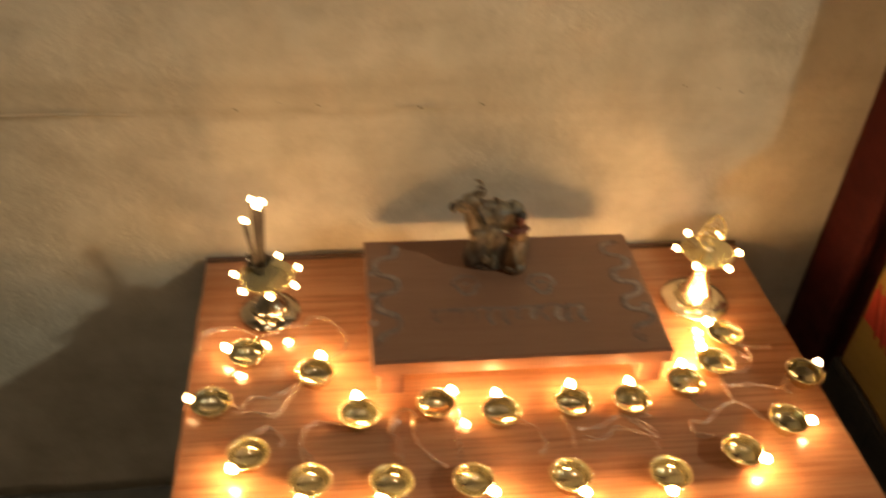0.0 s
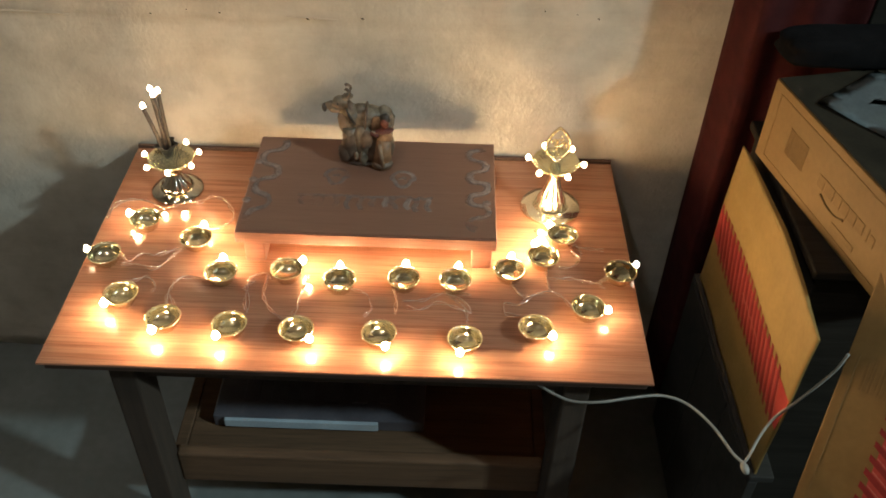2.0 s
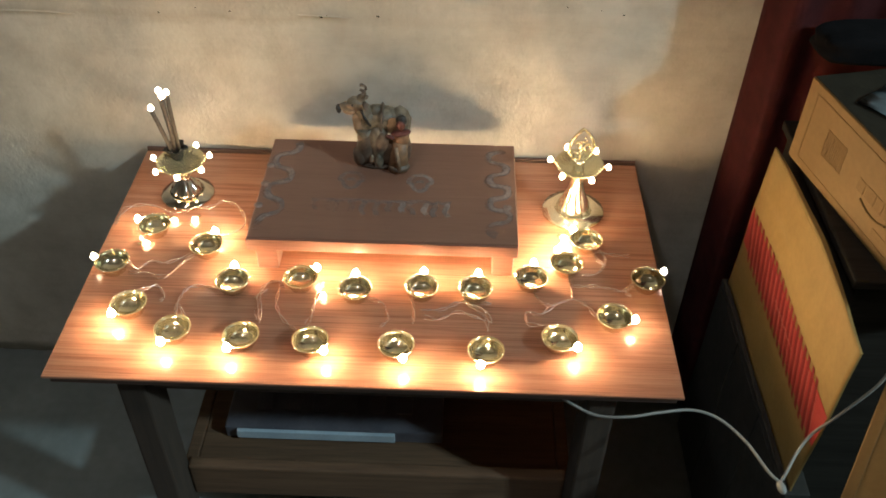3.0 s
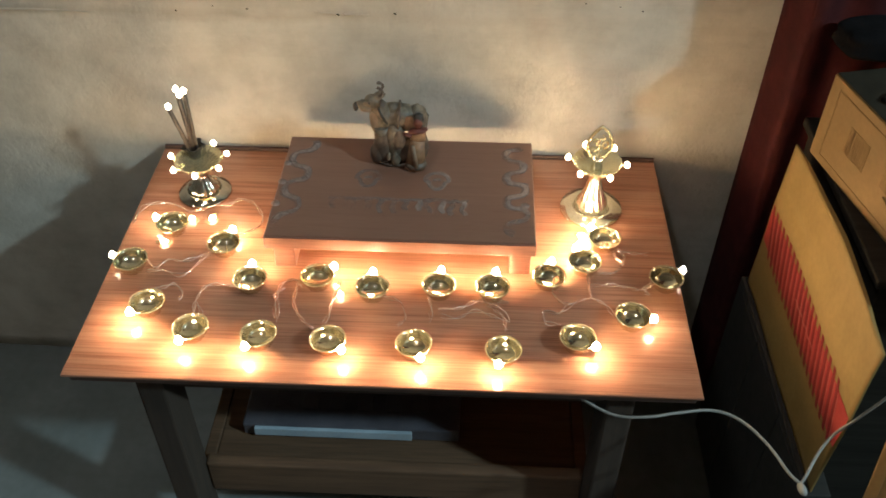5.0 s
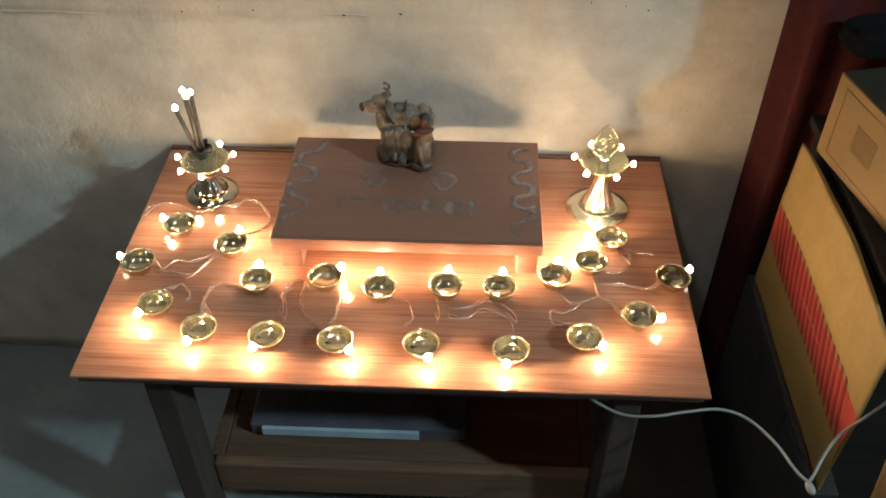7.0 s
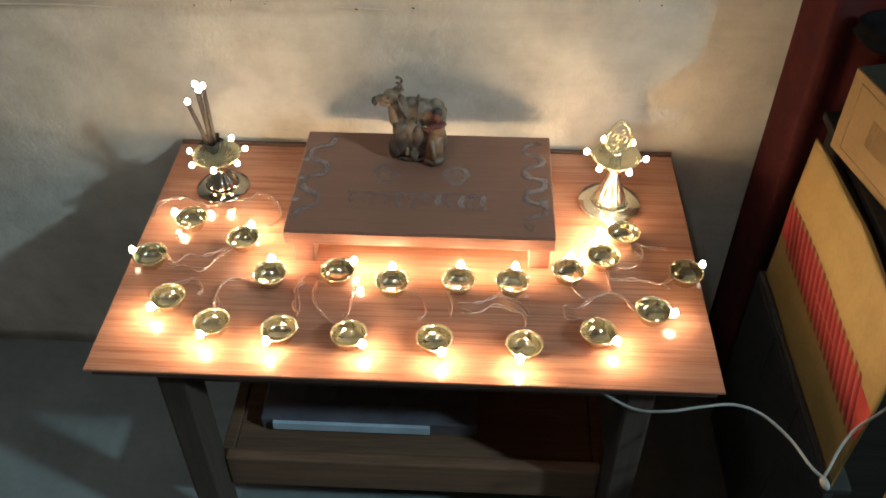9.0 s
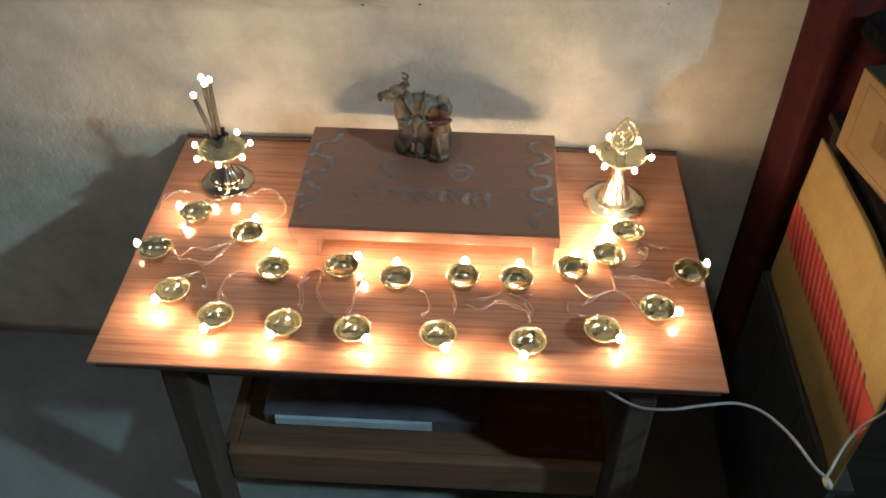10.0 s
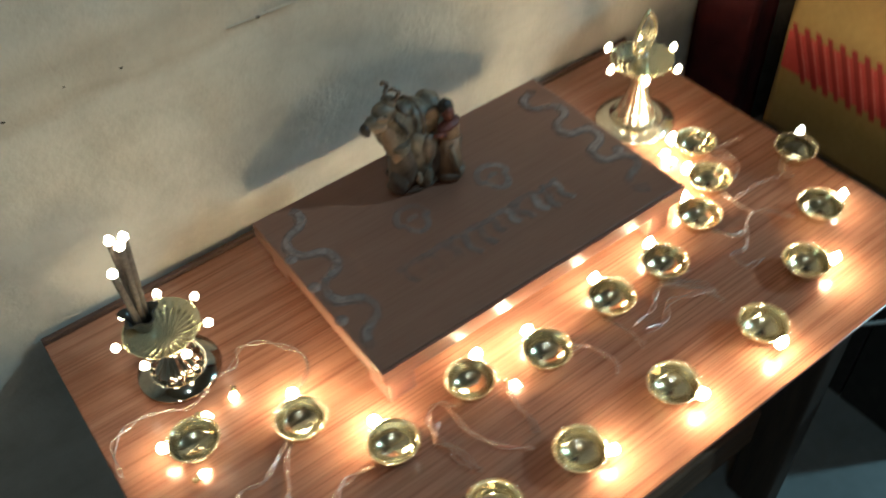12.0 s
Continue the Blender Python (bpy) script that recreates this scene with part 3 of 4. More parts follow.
    # dark straps round the neck and body, pale patches on the flank and cheek
    for cx, cz, rx, rz, tilt, slot in ((-0.026, 0.082, 0.0195, 0.0215, -0.45, 2), (-0.004, 0.072, 0.0215, 0.0235, 0.10, 5)):
        loop = []
        for k in range(25):
            a = 2 * math.pi * k / 24
            loop.append((cx + math.sin(tilt) * rz * math.sin(a), 0.006 + rx * math.cos(a), cz + math.cos(tilt) * rz * math.sin(a)))
        start = len(bm.faces)
        add_tube(bm, loop, 0.0019, 6)
        bm.faces.ensure_lookup_table()
        for f in bm.faces[start:]:
            f.material_index = slot
    add_ball(bm, (0.012, -0.006, 0.068), (0.010, 0.0045, 0.014), (0, 12, 0), 1)
    add_ball(bm, (-0.047, -0.0095, 0.1035), (0.007, 0.003, 0.004), (0, 14, 0), 1)
    for v in bm.verts:
        v.co += v.normal * 0.0016 * noise.noise(v.co * 210)
    ob = part("cow_statue", bm, [M_COW, M_COW_TAN, M_INK, M_FIG, M_FIG_RED, M_UMBER])
    ob.matrix_world = pose(0.002, 0.386, C_TOP + 0.0012, 0, 0, 3) @ Matrix.Diagonal((1, 1, 0.98, 1))
    tagged(ob, "small painted clay cow statue standing on the low stool", "statue")


cow()


# ---------------------------------------------------------------- string of small gilt lamps
def bulb_mesh(bm, at, r=0.0042, h=0.0115):
    """A little flame-shaped bulb."""
    prof = [(0.0, 0.0), (0.6, 0.08), (0.95, 0.28), (1.0, 0.42), (0.78, 0.65), (0.4, 0.87), (0.0, 1.0)]
    rings = []
    for q, z in prof:
        rings.append([bm.verts.new(Vector(at) + Vector((r * q * math.cos(a), r * q * math.sin(a), h * z))) for a in np.linspace(0, 2 * math.pi, 9)[:-1]] if q else [bm.verts.new(Vector(at) + Vector((0, 0, h * z)))])
    for a, b in zip(rings, rings[1:]):
        for k in range(8):
            quad = list(dict.fromkeys([a[k % len(a)], a[(k + 1) % len(a)], b[(k + 1) % len(b)], b[k % len(b)]]))
            f = bm.faces.new(quad)
            f.smooth = True
    return bm


def diya():
    root = empty("diya_lamp", pose(0, 0, 0), "small gilt bowl lamp with beaded rim and lit bulb", "lamp", "string of bowl lamps on the table")
    prof = [(0, 0.001), (0.0125, 0.001), (0.0145, 0.0), (0.0158, 0.0015), (0.0170, 0.0045), (0.0200, 0.0092), (0.0216, 0.0150), (0.0224, 0.0172), (0.0224, 0.0180), (0.0217, 0.0180),
            (0.0208, 0.0155), (0.0192, 0.0103), (0.0166, 0.0058), (0.0152, 0.0046), (0.0142, 0.0044), (0.0138, 0.0036), (0, 0.0036)]
    part("bowl", lathe(prof, 40), M_GOLD, root, smooth=True)
    bm = bmesh.new()
    for k in range(44):
        a = 2 * math.pi * k / 44
        bmesh.ops.create_icosphere(bm, subdivisions=1, radius=0.00150, matrix=Matrix.Translation((0.0229 * math.cos(a), 0.0229 * math.sin(a), 0.0184)))
    part("beaded_rim", bm, M_BEAD, root, smooth=True)
    spout = bmesh.new()
    add_ball(spout, (0.0236, 0, 0.0112), (0.0042, 0.0034, 0.0032), (0, -4, 0), 0, 14, 8)
    part("spout", spout, M_GOLD, root)
    cup = bmesh.new()
    add_cone(cup, (0.0266, 0, 0.0098), (0.0268, 0, 0.0150), 0.0022, 0.0026, 0, 14)
    part("bulb_socket", cup, M_PALE_GOLD, root)
    part("bulb", bulb_mesh(bmesh.new(), (0.0270, 0, 0.0136), 0.0050, 0.0135), M_BULB, root, "glowing warm white bulb")
    return root


# plan of the bowls: place on the table and the way the bulb points
BOWLS = [(-0.319, 0.115, -127), (-0.250, 0.073, -108), (-0.160, 0.065, -118), (-0.070, 0.060, -43), (0.040, 0.058, -68), (0.154, 0.053, -104), (0.249, 0.078, -37), (0.324, 0.120, -14),
         (0.378, 0.194, 30), (-0.329, 0.276, 163), (-0.244, 0.236, 74), (-0.366, 0.195, 168), (-0.192, 0.165, 94), (-0.100, 0.175, 40), (-0.023, 0.157, 94), (0.067, 0.165, 86), (0.140, 0.165, 81),
         (0.217, 0.190, 81), (0.268, 0.221, 114), (0.300, 0.272, 133)]
first = diya()
for n, (x, y, turn) in enumerate(BOWLS):
    m = pose(x, y, T + 0.0002, 0, 0, turn)
    if n == 0:
        first.matrix_world = m
    else:
        twin = copy_thing(first, m)
        if n in (7, 8, 9, 11, 13, 14, 15, 16):
            for child in twin.children:
                if child.name.startswith("bulb") and "socket" not in child.name:
                    child.data = child.data.copy()
                    child.data.materials[0] = {7: M_MID_BULB, 8: M_FAINT_BULB, 9: M_MID_BULB, 11: M_DIM_BULB}.get(n, M_BACK_BULB)


def loose_bulb(x, y, turn):
    """A bulb of the string that lies on the table without a bowl."""
    root = empty("loose_bulb", pose(x, y, T + 0.0046, 90, 0, turn), "lit warm bulb of the string lying loose on the table", "bulb", "loose bulbs")
    part("bulb", bulb_mesh(bmesh.new(), (0, 0, 0)), M_LAMP_BULB if x > 0 else M_DIM_BULB, root)
    c = bmesh.new()
    add_cone(c, (0, 0, -0.006), (0, 0, 0.001), 0.0022, 0.0032)
    part("bulb_socket", c, M_PALE_GOLD, root)


for spot in ((-0.311, 0.304, 40), (-0.341, 0.247, 100), (-0.068, 0.156, 20), (-0.276, 0.308, -30), (0.266, 0.291, 60), (0.262, 0.270, 120)):
    loose_bulb(*spot)


# ---------------------------------------------------------------- two tall gilt lamps
def standing_lamp(x, y, turn, with_leaf):
    root = empty("standing_lamp", pose(x, y, T + 0.0002, 0, 0, turn),
                 "gilt footed lamp with lit bulbs and a pierced leaf finial" if with_leaf else "gilt footed lamp with lit bulbs and upright lit sticks", "lamp", "footed lamps on the table")
    k = 1.0 if with_leaf else 0.86
    part("base", lathe([(0, 0.0005), (0.042 * k, 0.0005), (0.047 * k, 0.003), (0.046 * k, 0.006), (0.039 * k, 0.0075), (0.034 * k, 0.0125), (0.030 * k, 0.0125), (0.027 * k, 0.0095), (0, 0.0095)], 48), M_POLISHED if with_leaf else M_STEEL, root, smooth=True)
    low = 0.0 if with_leaf else -0.025
    part("stem", lathe([(0.024, 0.0096), (0.0225, 0.016), (0.0165, 0.030 + low * 0.3), (0.0115, 0.046 + low * 0.6), (0.0085, 0.060 + low), (0.0075, 0.068 + low), (0.0105, 0.072 + low), (0.0105, 0.076 + low), (0, 0.077 + low)], 56, 14, 0.09, (0.012, 0.062 + low)), M_POLISHED if with_leaf else M_STEEL, root, smooth=True)
    part("dish", lathe([(q, z + low) for q, z in ((0, 0.077), (0.010, 0.0765), (0.026, 0.082), (0.034, 0.090), (0.0355, 0.0925), (0.0345, 0.0925), (0.026, 0.0855), (0.012, 0.0805), (0, 0.080))], 96, 24, 0.055, (0.081 + low, 0.0915 + low)), M_PALE_GOLD, root, smooth=True)
    count = 6 if with_leaf else 7
    for k in range(count):
        a = radians(360 / count * k + (42 if with_leaf else 20))
        c, s = math.cos(a), math.sin(a)
        arm = bmesh.new()
        add_cone(arm, (0.033 * c, 0.033 * s, 0.0895 + low), (0.0415 * c, 0.0415 * s, 0.0905 + low), 0.0028, 0.0022)
        part("bulb_arm", arm, M_PALE_GOLD, root)
        part("bulb", bulb_mesh(bmesh.new(), (0.0425 * c, 0.0425 * s, 0.0875 + low), 0.0042, 0.0105), M_LAMP_BULB if with_leaf else M_DIM_BULB, root, "glowing warm white bulb")
    if with_leaf:
        part("knob", lathe([(0, 0.0795), (0.008, 0.0805), (0.0085, 0.084), (0.006, 0.087), (0.0075, 0.093), (0.0075, 0.097), (0.0055, 0.100), (0, 0.101)], 28, 10, 0.06, (0.082, 0.098)), M_POLISHED, root, smooth=True)
        half = [(0, -0.025), (0.0105, -0.0220), (0.0178, -0.0110), (0.0172, 0.0025), (0.0108, 0.0165), (0, 0.0285)]
        side = spline([(x, 0, 0.1240 + z) for x, z in half], 5)
        outline = side + [Vector((-q.x, 0, q.z)) for q in side[-2::-1]]
        ring = bmesh.new()
        add_tube(ring, outline, 0.0024, 6)
        for k in range(0, len(outline) - 1, 2):
            bmesh.ops.create_icosphere(ring, subdivisions=1, radius=0.0029, matrix=Matrix.Translation(outline[k]))
        part("leaf_frame", ring, M_PALE_GOLD, root, smooth=True)
        sign = bmesh.new()
        add_tube(sign, spline([(-0.011, 0, 0.127), (-0.006, 0, 0.131), (-0.001, 0, 0.127), (-0.005, 0, 0.1225), (0.000, 0, 0.1175), (-0.005, 0, 0.111), (-0.012, 0, 0.114)], 6), 0.0021)
        add_tube(sign, spline([(-0.004, 0, 0.1225), (0.003, 0, 0.1195), (0.006, 0, 0.124), (0.010, 0, 0.125), (0.012, 0, 0.119), (0.008, 0, 0.114), (0.004, 0, 0.117)], 6), 0.0020)
        add_tube(sign, spline([(0.0, 0, 0.132), (0.004, 0, 0.1295), (0.008, 0, 0.1325)], 6), 0.0014)
        bmesh.ops.create_icosphere(sign, subdivisions=1, radius=0.0021, matrix=Matrix.Translation((0.004, 0, 0.1365)))
        add_tube(sign, [(0, 0, 0.100), (0, 0, 0.1115)], 0.002)
        part("pierced_sign", sign, M_PALE_GOLD, root)
    else:
        # a dark flared cup with a petalled rim at the back of the dish, and four sticks in it
        cup = part("cup", lathe([(0, 0.0812), (0.008, 0.0815), (0.0095, 0.088), (0.0120, 0.097), (0.0165, 0.103), (0.0155, 0.1035), (0.0105, 0.097), (0.0080, 0.089), (0, 0.087)], 60, 5, 0.2, (0.100, 0.107)), M_DARK_CUP, root, "dark smoky petalled cup", smooth=True)
        cup.location = (-0.011, 0.019, low)
        for (ax, ay), (bx, by, bz) in (((-0.011, 0.021), (-0.009, -0.002, 0.186)), ((-0.006, 0.019), (0.002, -0.003, 0.184)), ((-0.011, 0.016), (-0.004, -0.007, 0.180)), ((-0.014, 0.016), (-0.019, -0.018, 0.167))):
            st = bmesh.new()
            add_tube(st, [(ax, ay, 0.0885 + low), ((ax + bx) / 2, (ay + by) / 2, (0.0885 + low + bz) / 2 + 0.001), (bx, by, bz)], 0.0032, 8)
            stick = part("stick", st, M_STICK, root)
            part("bulb", bulb_mesh(bmesh.new(), (bx, by, bz - 0.001), 0.0044, 0.010), M_DIM_BULB, stick, "glowing warm white bulb")
    return root


standing_lamp(0.288, 0.355, 8, True)
standing_lamp(-0.304, 0.366, 0, False)

# ---------------------------------------------------------------- the string's thin wires
WIRES_BACK = [
    [(-0.351, 0.213), (-0.334, 0.196), (-0.319, 0.214), (-0.297, 0.210), (-0.273, 0.227), (-0.259, 0.236)],
    [(-0.345, 0.190), (-0.320, 0.189), (-0.291, 0.183), (-0.271, 0.217), (-0.252, 0.242)],
    [(-0.395, 0.291), (-0.391, 0.322), (-0.369, 0.337), (-0.342, 0.334), (-0.319, 0.320), (-0.296, 0.327), (-0.288, 0.337)],
    [(-0.288, 0.337), (-0.264, 0.336), (-0.246, 0.353), (-0.220, 0.337), (-0.204, 0.308), (-0.211, 0.285), (-0.241, 0.268)],
    [(-0.330, 0.151), (-0.312, 0.157), (-0.298, 0.164), (-0.284, 0.148), (-0.286, 0.135)],
    [(-0.258, 0.112), (-0.260, 0.138), (-0.254, 0.161), (-0.232, 0.167), (-0.215, 0.163)],
    [(-0.244, 0.102), (-0.256, 0.128), (-0.261, 0.117), (-0.243, 0.097)],
    [(-0.150, 0.107), (-0.154, 0.144), (-0.150, 0.172), (-0.134, 0.181), (-0.121, 0.168)],
]
WIRES_MIDDLE = [
    [(-0.145, 0.102), (-0.149, 0.134), (-0.159, 0.149), (-0.144, 0.164)],
    [(-0.128, 0.173), (-0.128, 0.135), (-0.112, 0.104), (-0.095, 0.090)],
    [(-0.083, 0.101), (-0.077, 0.127), (-0.073, 0.160), (-0.072, 0.182)],
    [(0.016, 0.101), (0.024, 0.114), (0.017, 0.143), (0.001, 0.151), (-0.018, 0.154)],
    [(0.057, 0.109), (0.058, 0.135), (0.053, 0.156), (0.058, 0.167)],
    [(0.158, 0.099), (0.154, 0.124), (0.136, 0.144), (0.124, 0.154)],
    [(0.162, 0.114), (0.151, 0.140), (0.136, 0.150), (0.162, 0.151)],
    [(0.072, 0.120), (0.094, 0.118), (0.117, 0.133), (0.154, 0.119)],
]
WIRES_SIDE = [
    [(0.067, 0.133), (0.094, 0.137), (0.116, 0.151), (0.136, 0.158)],
    [(0.232, 0.113), (0.210, 0.117), (0.210, 0.138), (0.230, 0.134), (0.254, 0.156), (0.277, 0.163), (0.292, 0.153), (0.305, 0.133)],
    [(0.221, 0.176), (0.231, 0.155), (0.242, 0.150), (0.254, 0.156)],
    [(0.274, 0.213), (0.273, 0.179), (0.274, 0.163)],
    [(0.362, 0.195), (0.341, 0.183), (0.326, 0.188), (0.303, 0.190), (0.276, 0.190)],
    [(0.355, 0.173), (0.349, 0.183), (0.363, 0.201)],
    [(0.290, 0.214), (0.310, 0.215), (0.327, 0.245), (0.319, 0.265), (0.313, 0.250), (0.327, 0.233)],
    [(0.319, 0.262), (0.342, 0.258), (0.362, 0.253)],
]
WIRES = WIRES_BACK + WIRES_MIDDLE + WIRES_SIDE


def wires():
    root = empty("fairy_light_wire", pose(0, 0, 0), "thin copper-coloured twisted wires lying in loops on the table", "wire")
    for line in WIRES:
        base = spline([(x, y, 0) for x, y in line], 12)
        for side in (0, 1):
            bm = bmesh.new()
            pts = []
            for k, q in enumerate(base):
                way = (base[min(k + 1, len(base) - 1)] - base[max(k - 1, 0)]).normalized()
                off = 0.0016 * math.sin(k * 0.33 + math.pi * side) + 0.003 * noise.noise(Vector((q.x * 45, q.y * 45, side * 3.0)))
                lift = 0.0018 + 0.0011 * math.cos(k * 0.33 + math.pi * side) + 0.006 * max(0, noise.noise(Vector((q.x * 22, q.y * 22, 7 + side))))
                pts.append(Vector((q.x - way.y * off, q.y + way.x * off, T + lift)))
            part("strand", add_tube(bm, pts, 0.00068, 5), M_WIRE, root)


wires()


# ---------------------------------------------------------------- the dark cabinet, parcels and cartons beside the table
def cabinet():
    root = empty("cabinet", pose(0, 0, 0), "low black-brown cabinet beside the table", "cabinet")
    part("body", box((0.592, 0.075, 0.0), (0.98, 0.395, 0.655), 0.003), M_CABINET, root)
    part("top", box((0.580, 0.062, 0.6552), (0.99, 0.399, 0.6695), 0.003), M_CABINET, root)


cabinet()


def frame_of(origin, along, up):
    """A pose whose x runs along, z runs up."""
    x = Vector(along).normalized()
    y = Vector(up).cross(x).normalized()
    z = x.cross(y)
    m = Matrix((x, y, z)).transposed().to_4x4()
    m.translation = origin
    return m


def carton():
    """x runs along the printed side, y into the box, z up."""
    L, D, H = 0.335, 0.23, 0.122
    root = empty("carton", frame_of((0.564, 0.313, 0.670), (0.23, -0.973, 0), (0, 0, 1)), "closed brown cardboard carton with dark print on the cabinet", "box")
    part("body", box((0, 0, 0), (L, D, H), 0.002), M_CARD, root)
    part("tape", box((0.0, D / 2 - 0.03, H + 0.0002), (L, D / 2 + 0.03, H + 0.0007), 0), M_DARK_BROWN, root)
    # both top flaps take a far darker brown than the carton's sides
    part("top_flap", box((0.002, 0.002, H + 0.0002), (L - 0.002, D / 2 - 0.031, H + 0.002), 0.0008), M_DARK_BROWN, root, "dark brown flap, much darker than the carton's sides")
    part("top_flap", box((0.002, D / 2 + 0.031, H + 0.0002), (L - 0.002, D - 0.002, H + 0.002), 0.0008), M_DARK_BROWN, root)
    def mark(name, x0, x1, z0, z1, mat=M_PRINT):
        return part(name, box((x0, -0.0008, z0), (x1, -0.0003, z1), 0), mat, root)
    for lo, hi in (((0.020, 0.012), (0.022, 0.110)), ((0.022, 0.108), (0.318, 0.110)), ((0.316, 0.012), (0.318, 0.108)), ((0.022, 0.012), (0.316, 0.0135))):
        mark("printed_line", lo[0], hi[0], lo[1], hi[1])
    x = 0.062
    for k in range(13):
        w = random.choice((0.0012, 0.002, 0.003))
        mark("code_bar", x, x + w, 0.045, 0.083)
        x += w + random.choice((0.001, 0.0016))
    x = 0.145
    for w in (0.014, 0.019, 0.013, 0.013, 0.013, 0.014):
        mark("brand_bar", x, x + w, 0.052, 0.069)
        x += w + 0.0035
    mark("brand_bar", x + 0.004, x + 0.007, 0.052, 0.070)
    mark("brand_bar", x + 0.010, x + 0.020, 0.052, 0.066)
    arc = bmesh.new()
    add_tube(arc, spline([(0.158, -0.0008, 0.046), (0.176, -0.0008, 0.040), (0.196, -0.0008, 0.040), (0.212, -0.0008, 0.046)], 6), 0.0016)
    part("brand_arc", arc, M_PRINT, root)
    mark("printed_line", 0.195, 0.245, 0.022, 0.030)


carton()


def striped_band(root, place, a0, a1, b0, b1, step=0.0172, wide=0.0075, slant=0.03):
    """Slanted red stripes; place(a, b, out) gives the point at a along and b across the band, out before the face."""
    def sheet(spots, low, high):
        """A thin grid that follows the face."""
        bm = bmesh.new()
        layers = [[[bm.verts.new(place(a, b, o)) for a, b in row] for row in spots] for o in (low, high)]
        for n, g in enumerate(layers):
            for r0, r1 in zip(g, g[1:]):
                for i in range(len(r0) - 1):
                    q = (r0[i], r0[i + 1], r1[i + 1], r1[i])
                    bm.faces.new(q if n else q[::-1])
        rims = [g[0] + [r[-1] for r in g[1:]] + g[-1][-2::-1] + [r[0] for r in g[-2:0:-1]] for g in layers]
        for k in range(len(rims[0])):
            n = (k + 1) % len(rims[0])
            bm.faces.new((rims[0][k], rims[0][n], rims[1][n], rims[1][k]))
        bmesh.ops.recalc_face_normals(bm, faces=list(bm.faces))
        return bm
    cols = 40
    part("red_band", sheet([[(a0 + (a1 - a0) * i / cols, b0 + 0.005 + (b1 - b0 - 0.010) * j / 6) for i in range(cols + 1)] for j in range(7)], 0.0001, 0.0005), M_RED, root, "red printed band")
    k = 0
    while a0 + 0.004 + step * k + wide + slant < a1:
        a = a0 + 0.004 + step * k
        w = wide * random.uniform(0.85, 1.1)
        rows = [[(a + slant * (1 - v) + w * i, b0 + (b1 - b0) * v) for i in (0, 1)] for v in (-0.05, 0.2, 0.45, 0.7, 0.95, 1.08)]
        part("stripe", sheet(rows, 0.0005, 0.0009), M_RED_DARK, root)
        rows = [[(a + w + 0.0022 + slant * (1 - v) + 0.0011 * i, b0 + (b1 - b0) * v) for i in (0, 1)] for v in (0.10, 0.3, 0.5, 0.7, 0.9)]
        part("stripe_line", sheet(rows, 0.0005, 0.0008), M_PINK, root)
        k += 1
    mid = (b0 + b1) / 2
    rows = [[(a0 + (a1 - a0) * (0.42 + 0.24 * i / 12), mid + 0.0016 * math.sin(i * 1.9) + 0.0012 * j) for i in range(13)] for j in (0, 1)]
    part("tear_line", sheet(rows, 0.0009, 0.0012), M_PINK, root, "pale tear line")


# a dark crate that carries the kraft parcel
crate = empty("crate", pose(0, 0, 0), "low dark grey-brown wooden crate beside the table", "crate")
for y0, y1 in ((-0.044, 0.090), (0.092, 0.226), (0.228, 0.360)):
    part("side_board", box((0.546, y0, 0.0), (0.560, y1, 0.3755), 0.002), M_CRATE, crate)
part("top_board", box((0.546, -0.044, 0.3757), (0.580, 0.360, 0.3875), 0.002), M_CRATE, crate)

# a stiff kraft parcel that stands on the crate and leans on the cabinet
P_BASE, P_H, P_L = 0.3878, 0.268, 0.388
parcel = empty("parcel", frame_of((0.5535, 0.349, P_BASE), (0.0, -1.0, 0.0), (0.020, 0.0, 1.0)), "flat kraft parcel with red striped band leaning on the cabinet", "parcel")


def sleeve_face(u, v):
    """The parcel's uneven front, at u along and v up."""
    bow = 0.0022 * noise.noise(Vector((u * 3.2, 1.0, v * 2.4))) + 0.003 * math.sin(math.pi * u) * v
    dent = 0.003 * math.exp(-((u - 0.2 - 0.25 * (v - 0.62)) / 0.14) ** 2 - ((v - 0.72) / 0.035) ** 2)
    top = P_H + 0.009 * math.sin(math.pi * min(1.0, u * 1.15)) ** 0.8 * v + 0.003 * noise.noise(Vector((u * 4, 3, 0))) * v
    return Vector((P_L * u, bow + dent, top * v))


pbm = bmesh.new()
nx, nz = 40, 36
grids = []
for s in (0, 1):
    g = []
    for j in range(nz + 1):
        row = []
        for i in range(nx + 1):
            u, v = i / nx, j / nz
            back = 0.006 * s * (0.35 + 0.65 * math.sin(math.pi * min(0.98, max(0.02, u))))
            row.append(pbm.verts.new(sleeve_face(u, v) + Vector((0, back, 0))))
        g.append(row)
    for j in range(nz):
        for i in range(nx):
            q = (g[j][i], g[j][i + 1], g[j + 1][i + 1], g[j + 1][i])
            pbm.faces.new(q if s == 0 else q[::-1]).smooth = True
    grids.append(g)
rims = [g[0] + [r[-1] for r in g[1:]] + g[-1][-2::-1] + [r[0] for r in g[-2:0:-1]] for g in grids]
for k in range(len(rims[0])):
    n = (k + 1) % len(rims[0])
    pbm.faces.new((rims[0][k], rims[1][k], rims[1][n], rims[0][n]))
part("sleeve", pbm, M_KRAFT, parcel)
striped_band(parcel, lambda a, b, out: sleeve_face(a / P_L, b / P_H) - Vector((0, 0.0004 + out, 0)), 0.004, 0.386, 0.090, 0.157)

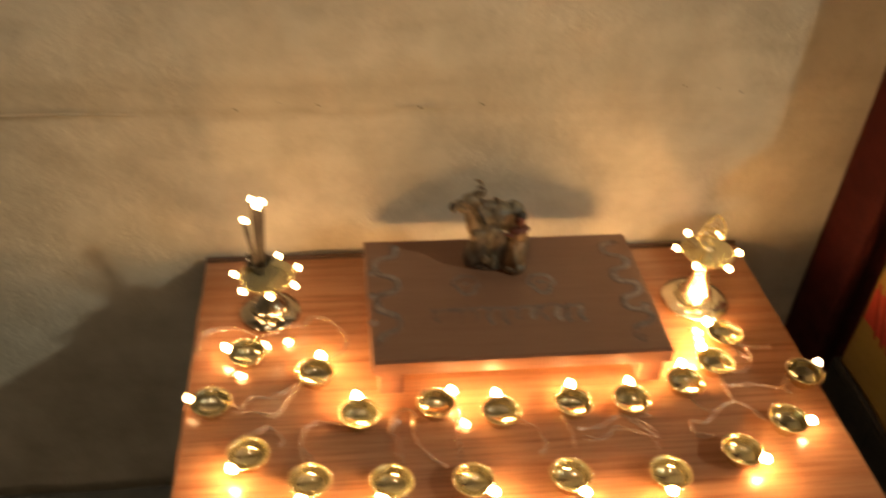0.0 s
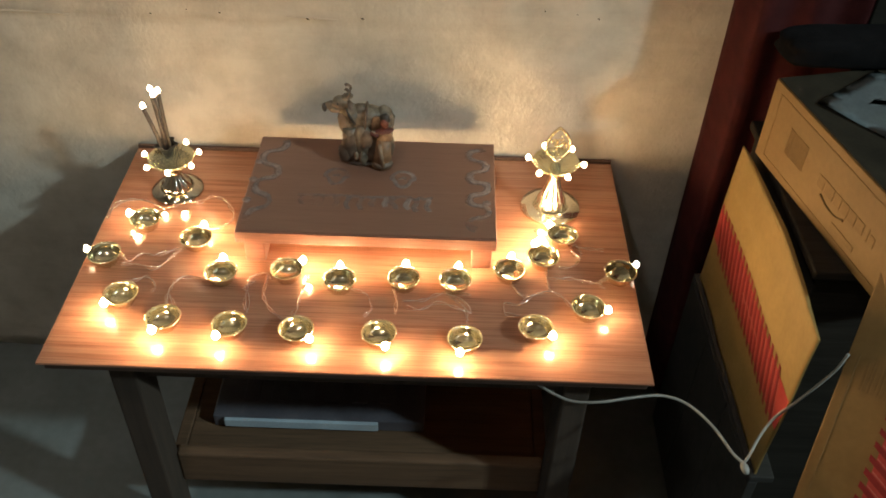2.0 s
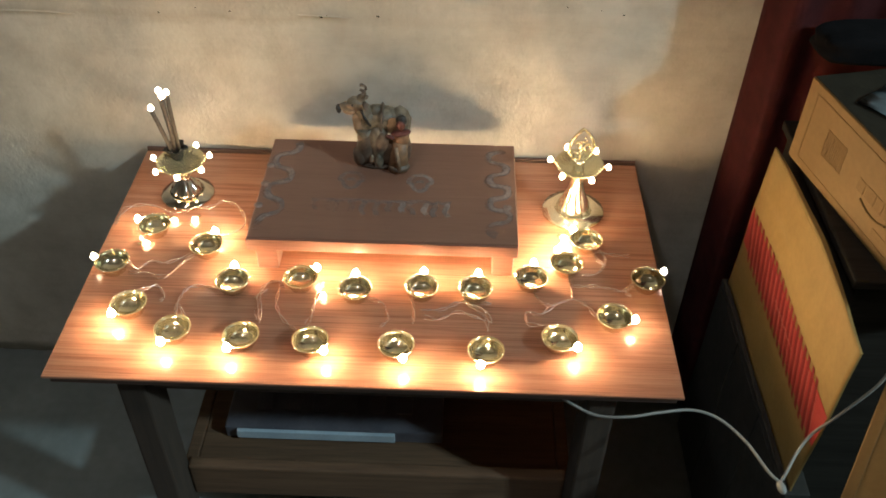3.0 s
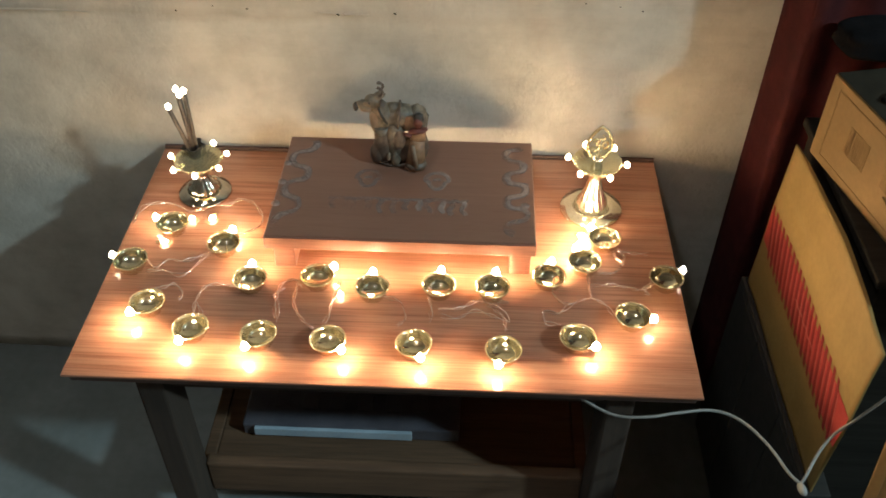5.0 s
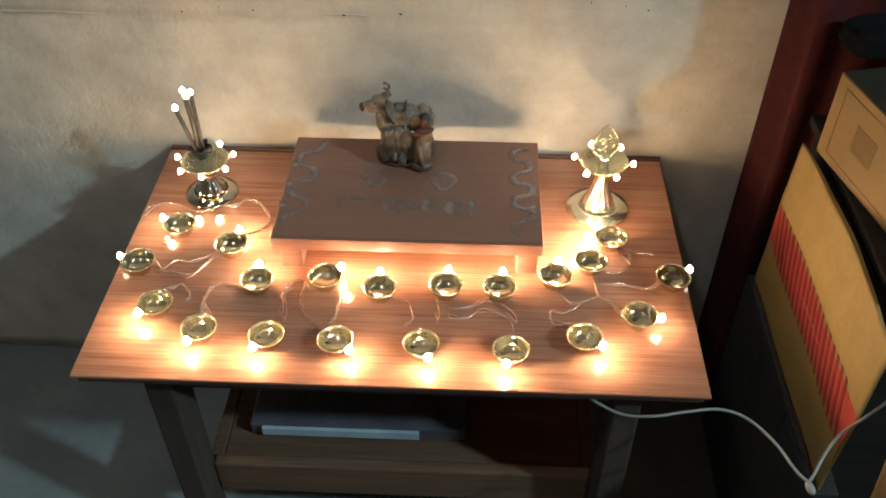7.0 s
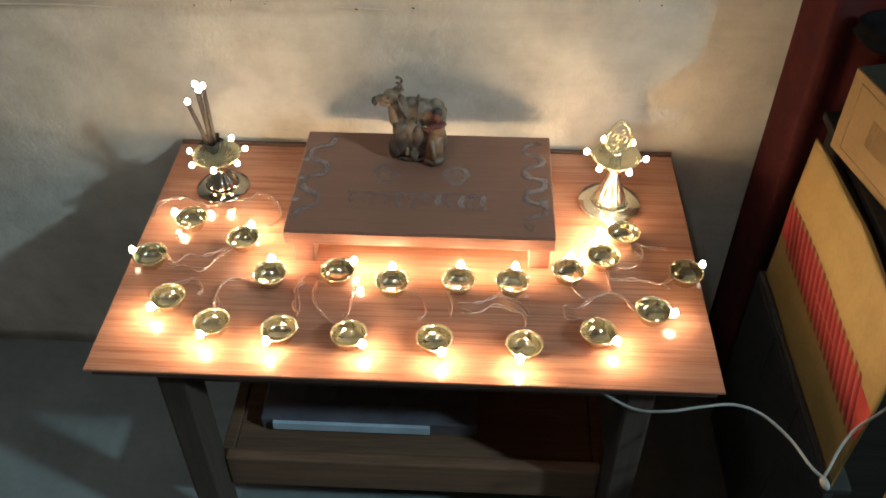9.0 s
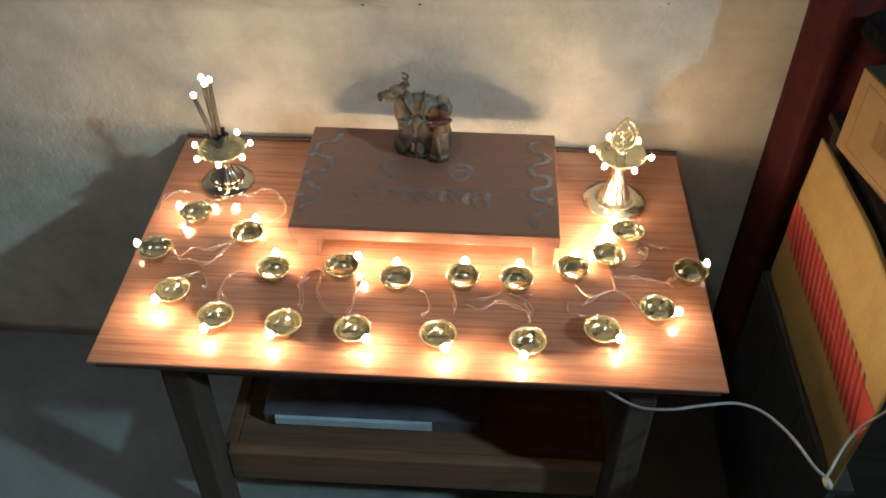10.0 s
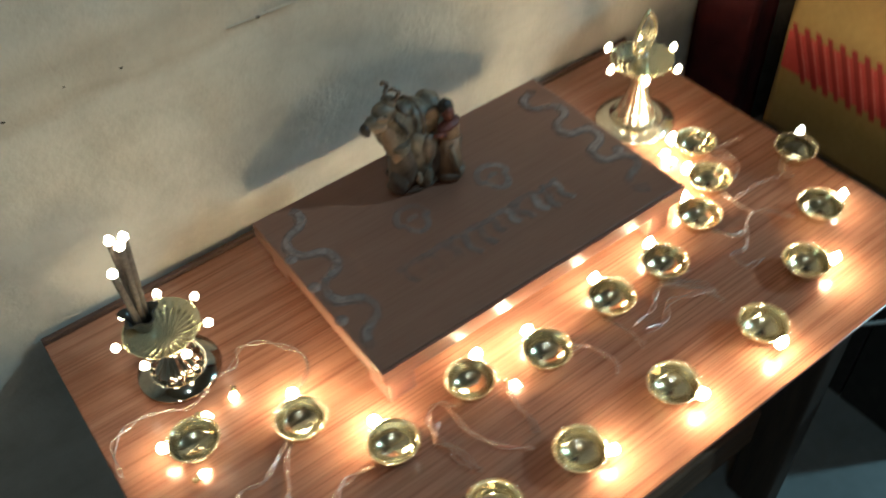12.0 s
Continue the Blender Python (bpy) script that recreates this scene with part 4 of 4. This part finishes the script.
# a flattened carton that leans on the cabinet's near corner
m2 = frame_of((0.606, -0.03, 0.62), (0.699, -0.685, 0.206), (0.240, 0.496, 0.834))
low = -0.62 / (m2.to_3x3() @ Vector((0, 0, 1))).z
m2 = m2 @ Matrix.Translation((0, 0, low + 0.004))
flat = empty("flattened_carton", m2, "flattened brown cardboard carton with red stripes beside the cabinet", "box")
# panel runs on wider out of view; the added width shades the floor
part("panel", box((0, 0, 0), (0.52, 0.008, -low + 0.15), 0.002), M_CARD, flat)
part("crease", box((0.012, -0.0012, 0.02), (0.014, -0.0003, -low + 0.005), 0), M_PRINT, flat)
striped_band(flat, lambda a, b, out: Vector((b, -0.0003 - out, a)), 0.05, -low - 0.03, 0.066, 0.122)
xx = 0.024
for k in range(8):
    w = (0.0022, 0.0035, 0.0016, 0.004)[k % 4]
    part("code_bar", box((xx, -0.0009, -low - 0.036), (xx + w, -0.0003, -low + 0.006), 0), M_PRINT, flat)
    xx += w + 0.0022

# unseen dark bundle added on the carton's far end; it fills out the wall shadow
bundle = bmesh.new()
bmesh.ops.create_cube(bundle, size=1.0)
bmesh.ops.subdivide_edges(bundle, edges=list(bundle.edges), cuts=9, use_grid_fill=True)
for v in bundle.verts:
    p = v.co.copy()
    q = Vector((p.x, p.y, p.z)) * 2
    r = (abs(q.x) ** 5 + abs(q.y) ** 5 + abs(q.z) ** 5) ** 0.2
    q = q / max(r, 0.001)
    fold = 0.05 * noise.noise(q * 2.2) if q.z > -0.9 else 0.0
    v.co = Vector((0.142 * q.x * (1 + fold), 0.034 * q.y * (1 + fold), 0.021 + 0.021 * q.z * (1 + fold)))
for f in bundle.faces:
    f.smooth = True
bag = part("shade_bundle", bundle, M_CLOTH)
bag.matrix_world = pose(0.716, 0.368, 0.7945, 0, 0, 4)
tagged(bag, "black cloth bundle added on the carton to fill out a wall shadow", "bag")

# paper on the carton
sheet = bmesh.new()
rows = [[sheet.verts.new((0.20 * i / 10 - 0.10, 0.14 * j / 8 - 0.07, 0.001 + 0.006 * max(0, noise.noise(Vector((i * 0.4, j * 0.4, 3)))))) for i in range(11)] for j in range(9)]
for a, b in zip(rows, rows[1:]):
    for i in range(10):
        sheet.faces.new((a[i], a[i + 1], b[i + 1], b[i])).smooth = True
bmesh.ops.solidify(sheet, geom=list(sheet.faces), thickness=0.0005)
paper = part("paper_sheet", sheet, M_PAPER)
paper.matrix_world = pose(0.715, 0.215, 0.7955, 0, 0, -50)
tagged(paper, "crumpled white paper sheet lying on the carton", "paper")


# ---------------------------------------------------------------- white cable
def cable():
    root = empty("power_cable", pose(0, 0, 0), "thin white cable hanging from the table edge with a tied loop", "cable")
    bm = bmesh.new()
    add_tube(bm, spline([(0.235, 0.030, 0.498), (0.262, 0.012, 0.490), (0.295, -0.006, 0.489), (0.332, -0.015, 0.500), (0.368, -0.011, 0.505), (0.41, -0.006, 0.506), (0.442, -0.018, 0.505), (0.468, -0.051, 0.504), (0.485, -0.089, 0.502), (0.496, -0.102, 0.500)], 8), 0.0019, 8)
    part("lead", bm, M_CABLE, root)
    bm = bmesh.new()
    add_tube(bm, spline([(0.496, -0.102, 0.500), (0.510, -0.083, 0.489), (0.528, -0.058, 0.500), (0.545, -0.043, 0.516), (0.565, -0.040, 0.545), (0.592, -0.040, 0.60), (0.604, -0.034, 0.628)], 8), 0.0019, 8)
    part("lead", bm, M_CABLE, root)
    bm = bmesh.new()
    add_ball(bm, (0.4965, -0.108, 0.4985), (0.005, 0.009, 0.005), (0, 0, 10))
    part("knot", bm, M_CABLE, root)


cable()
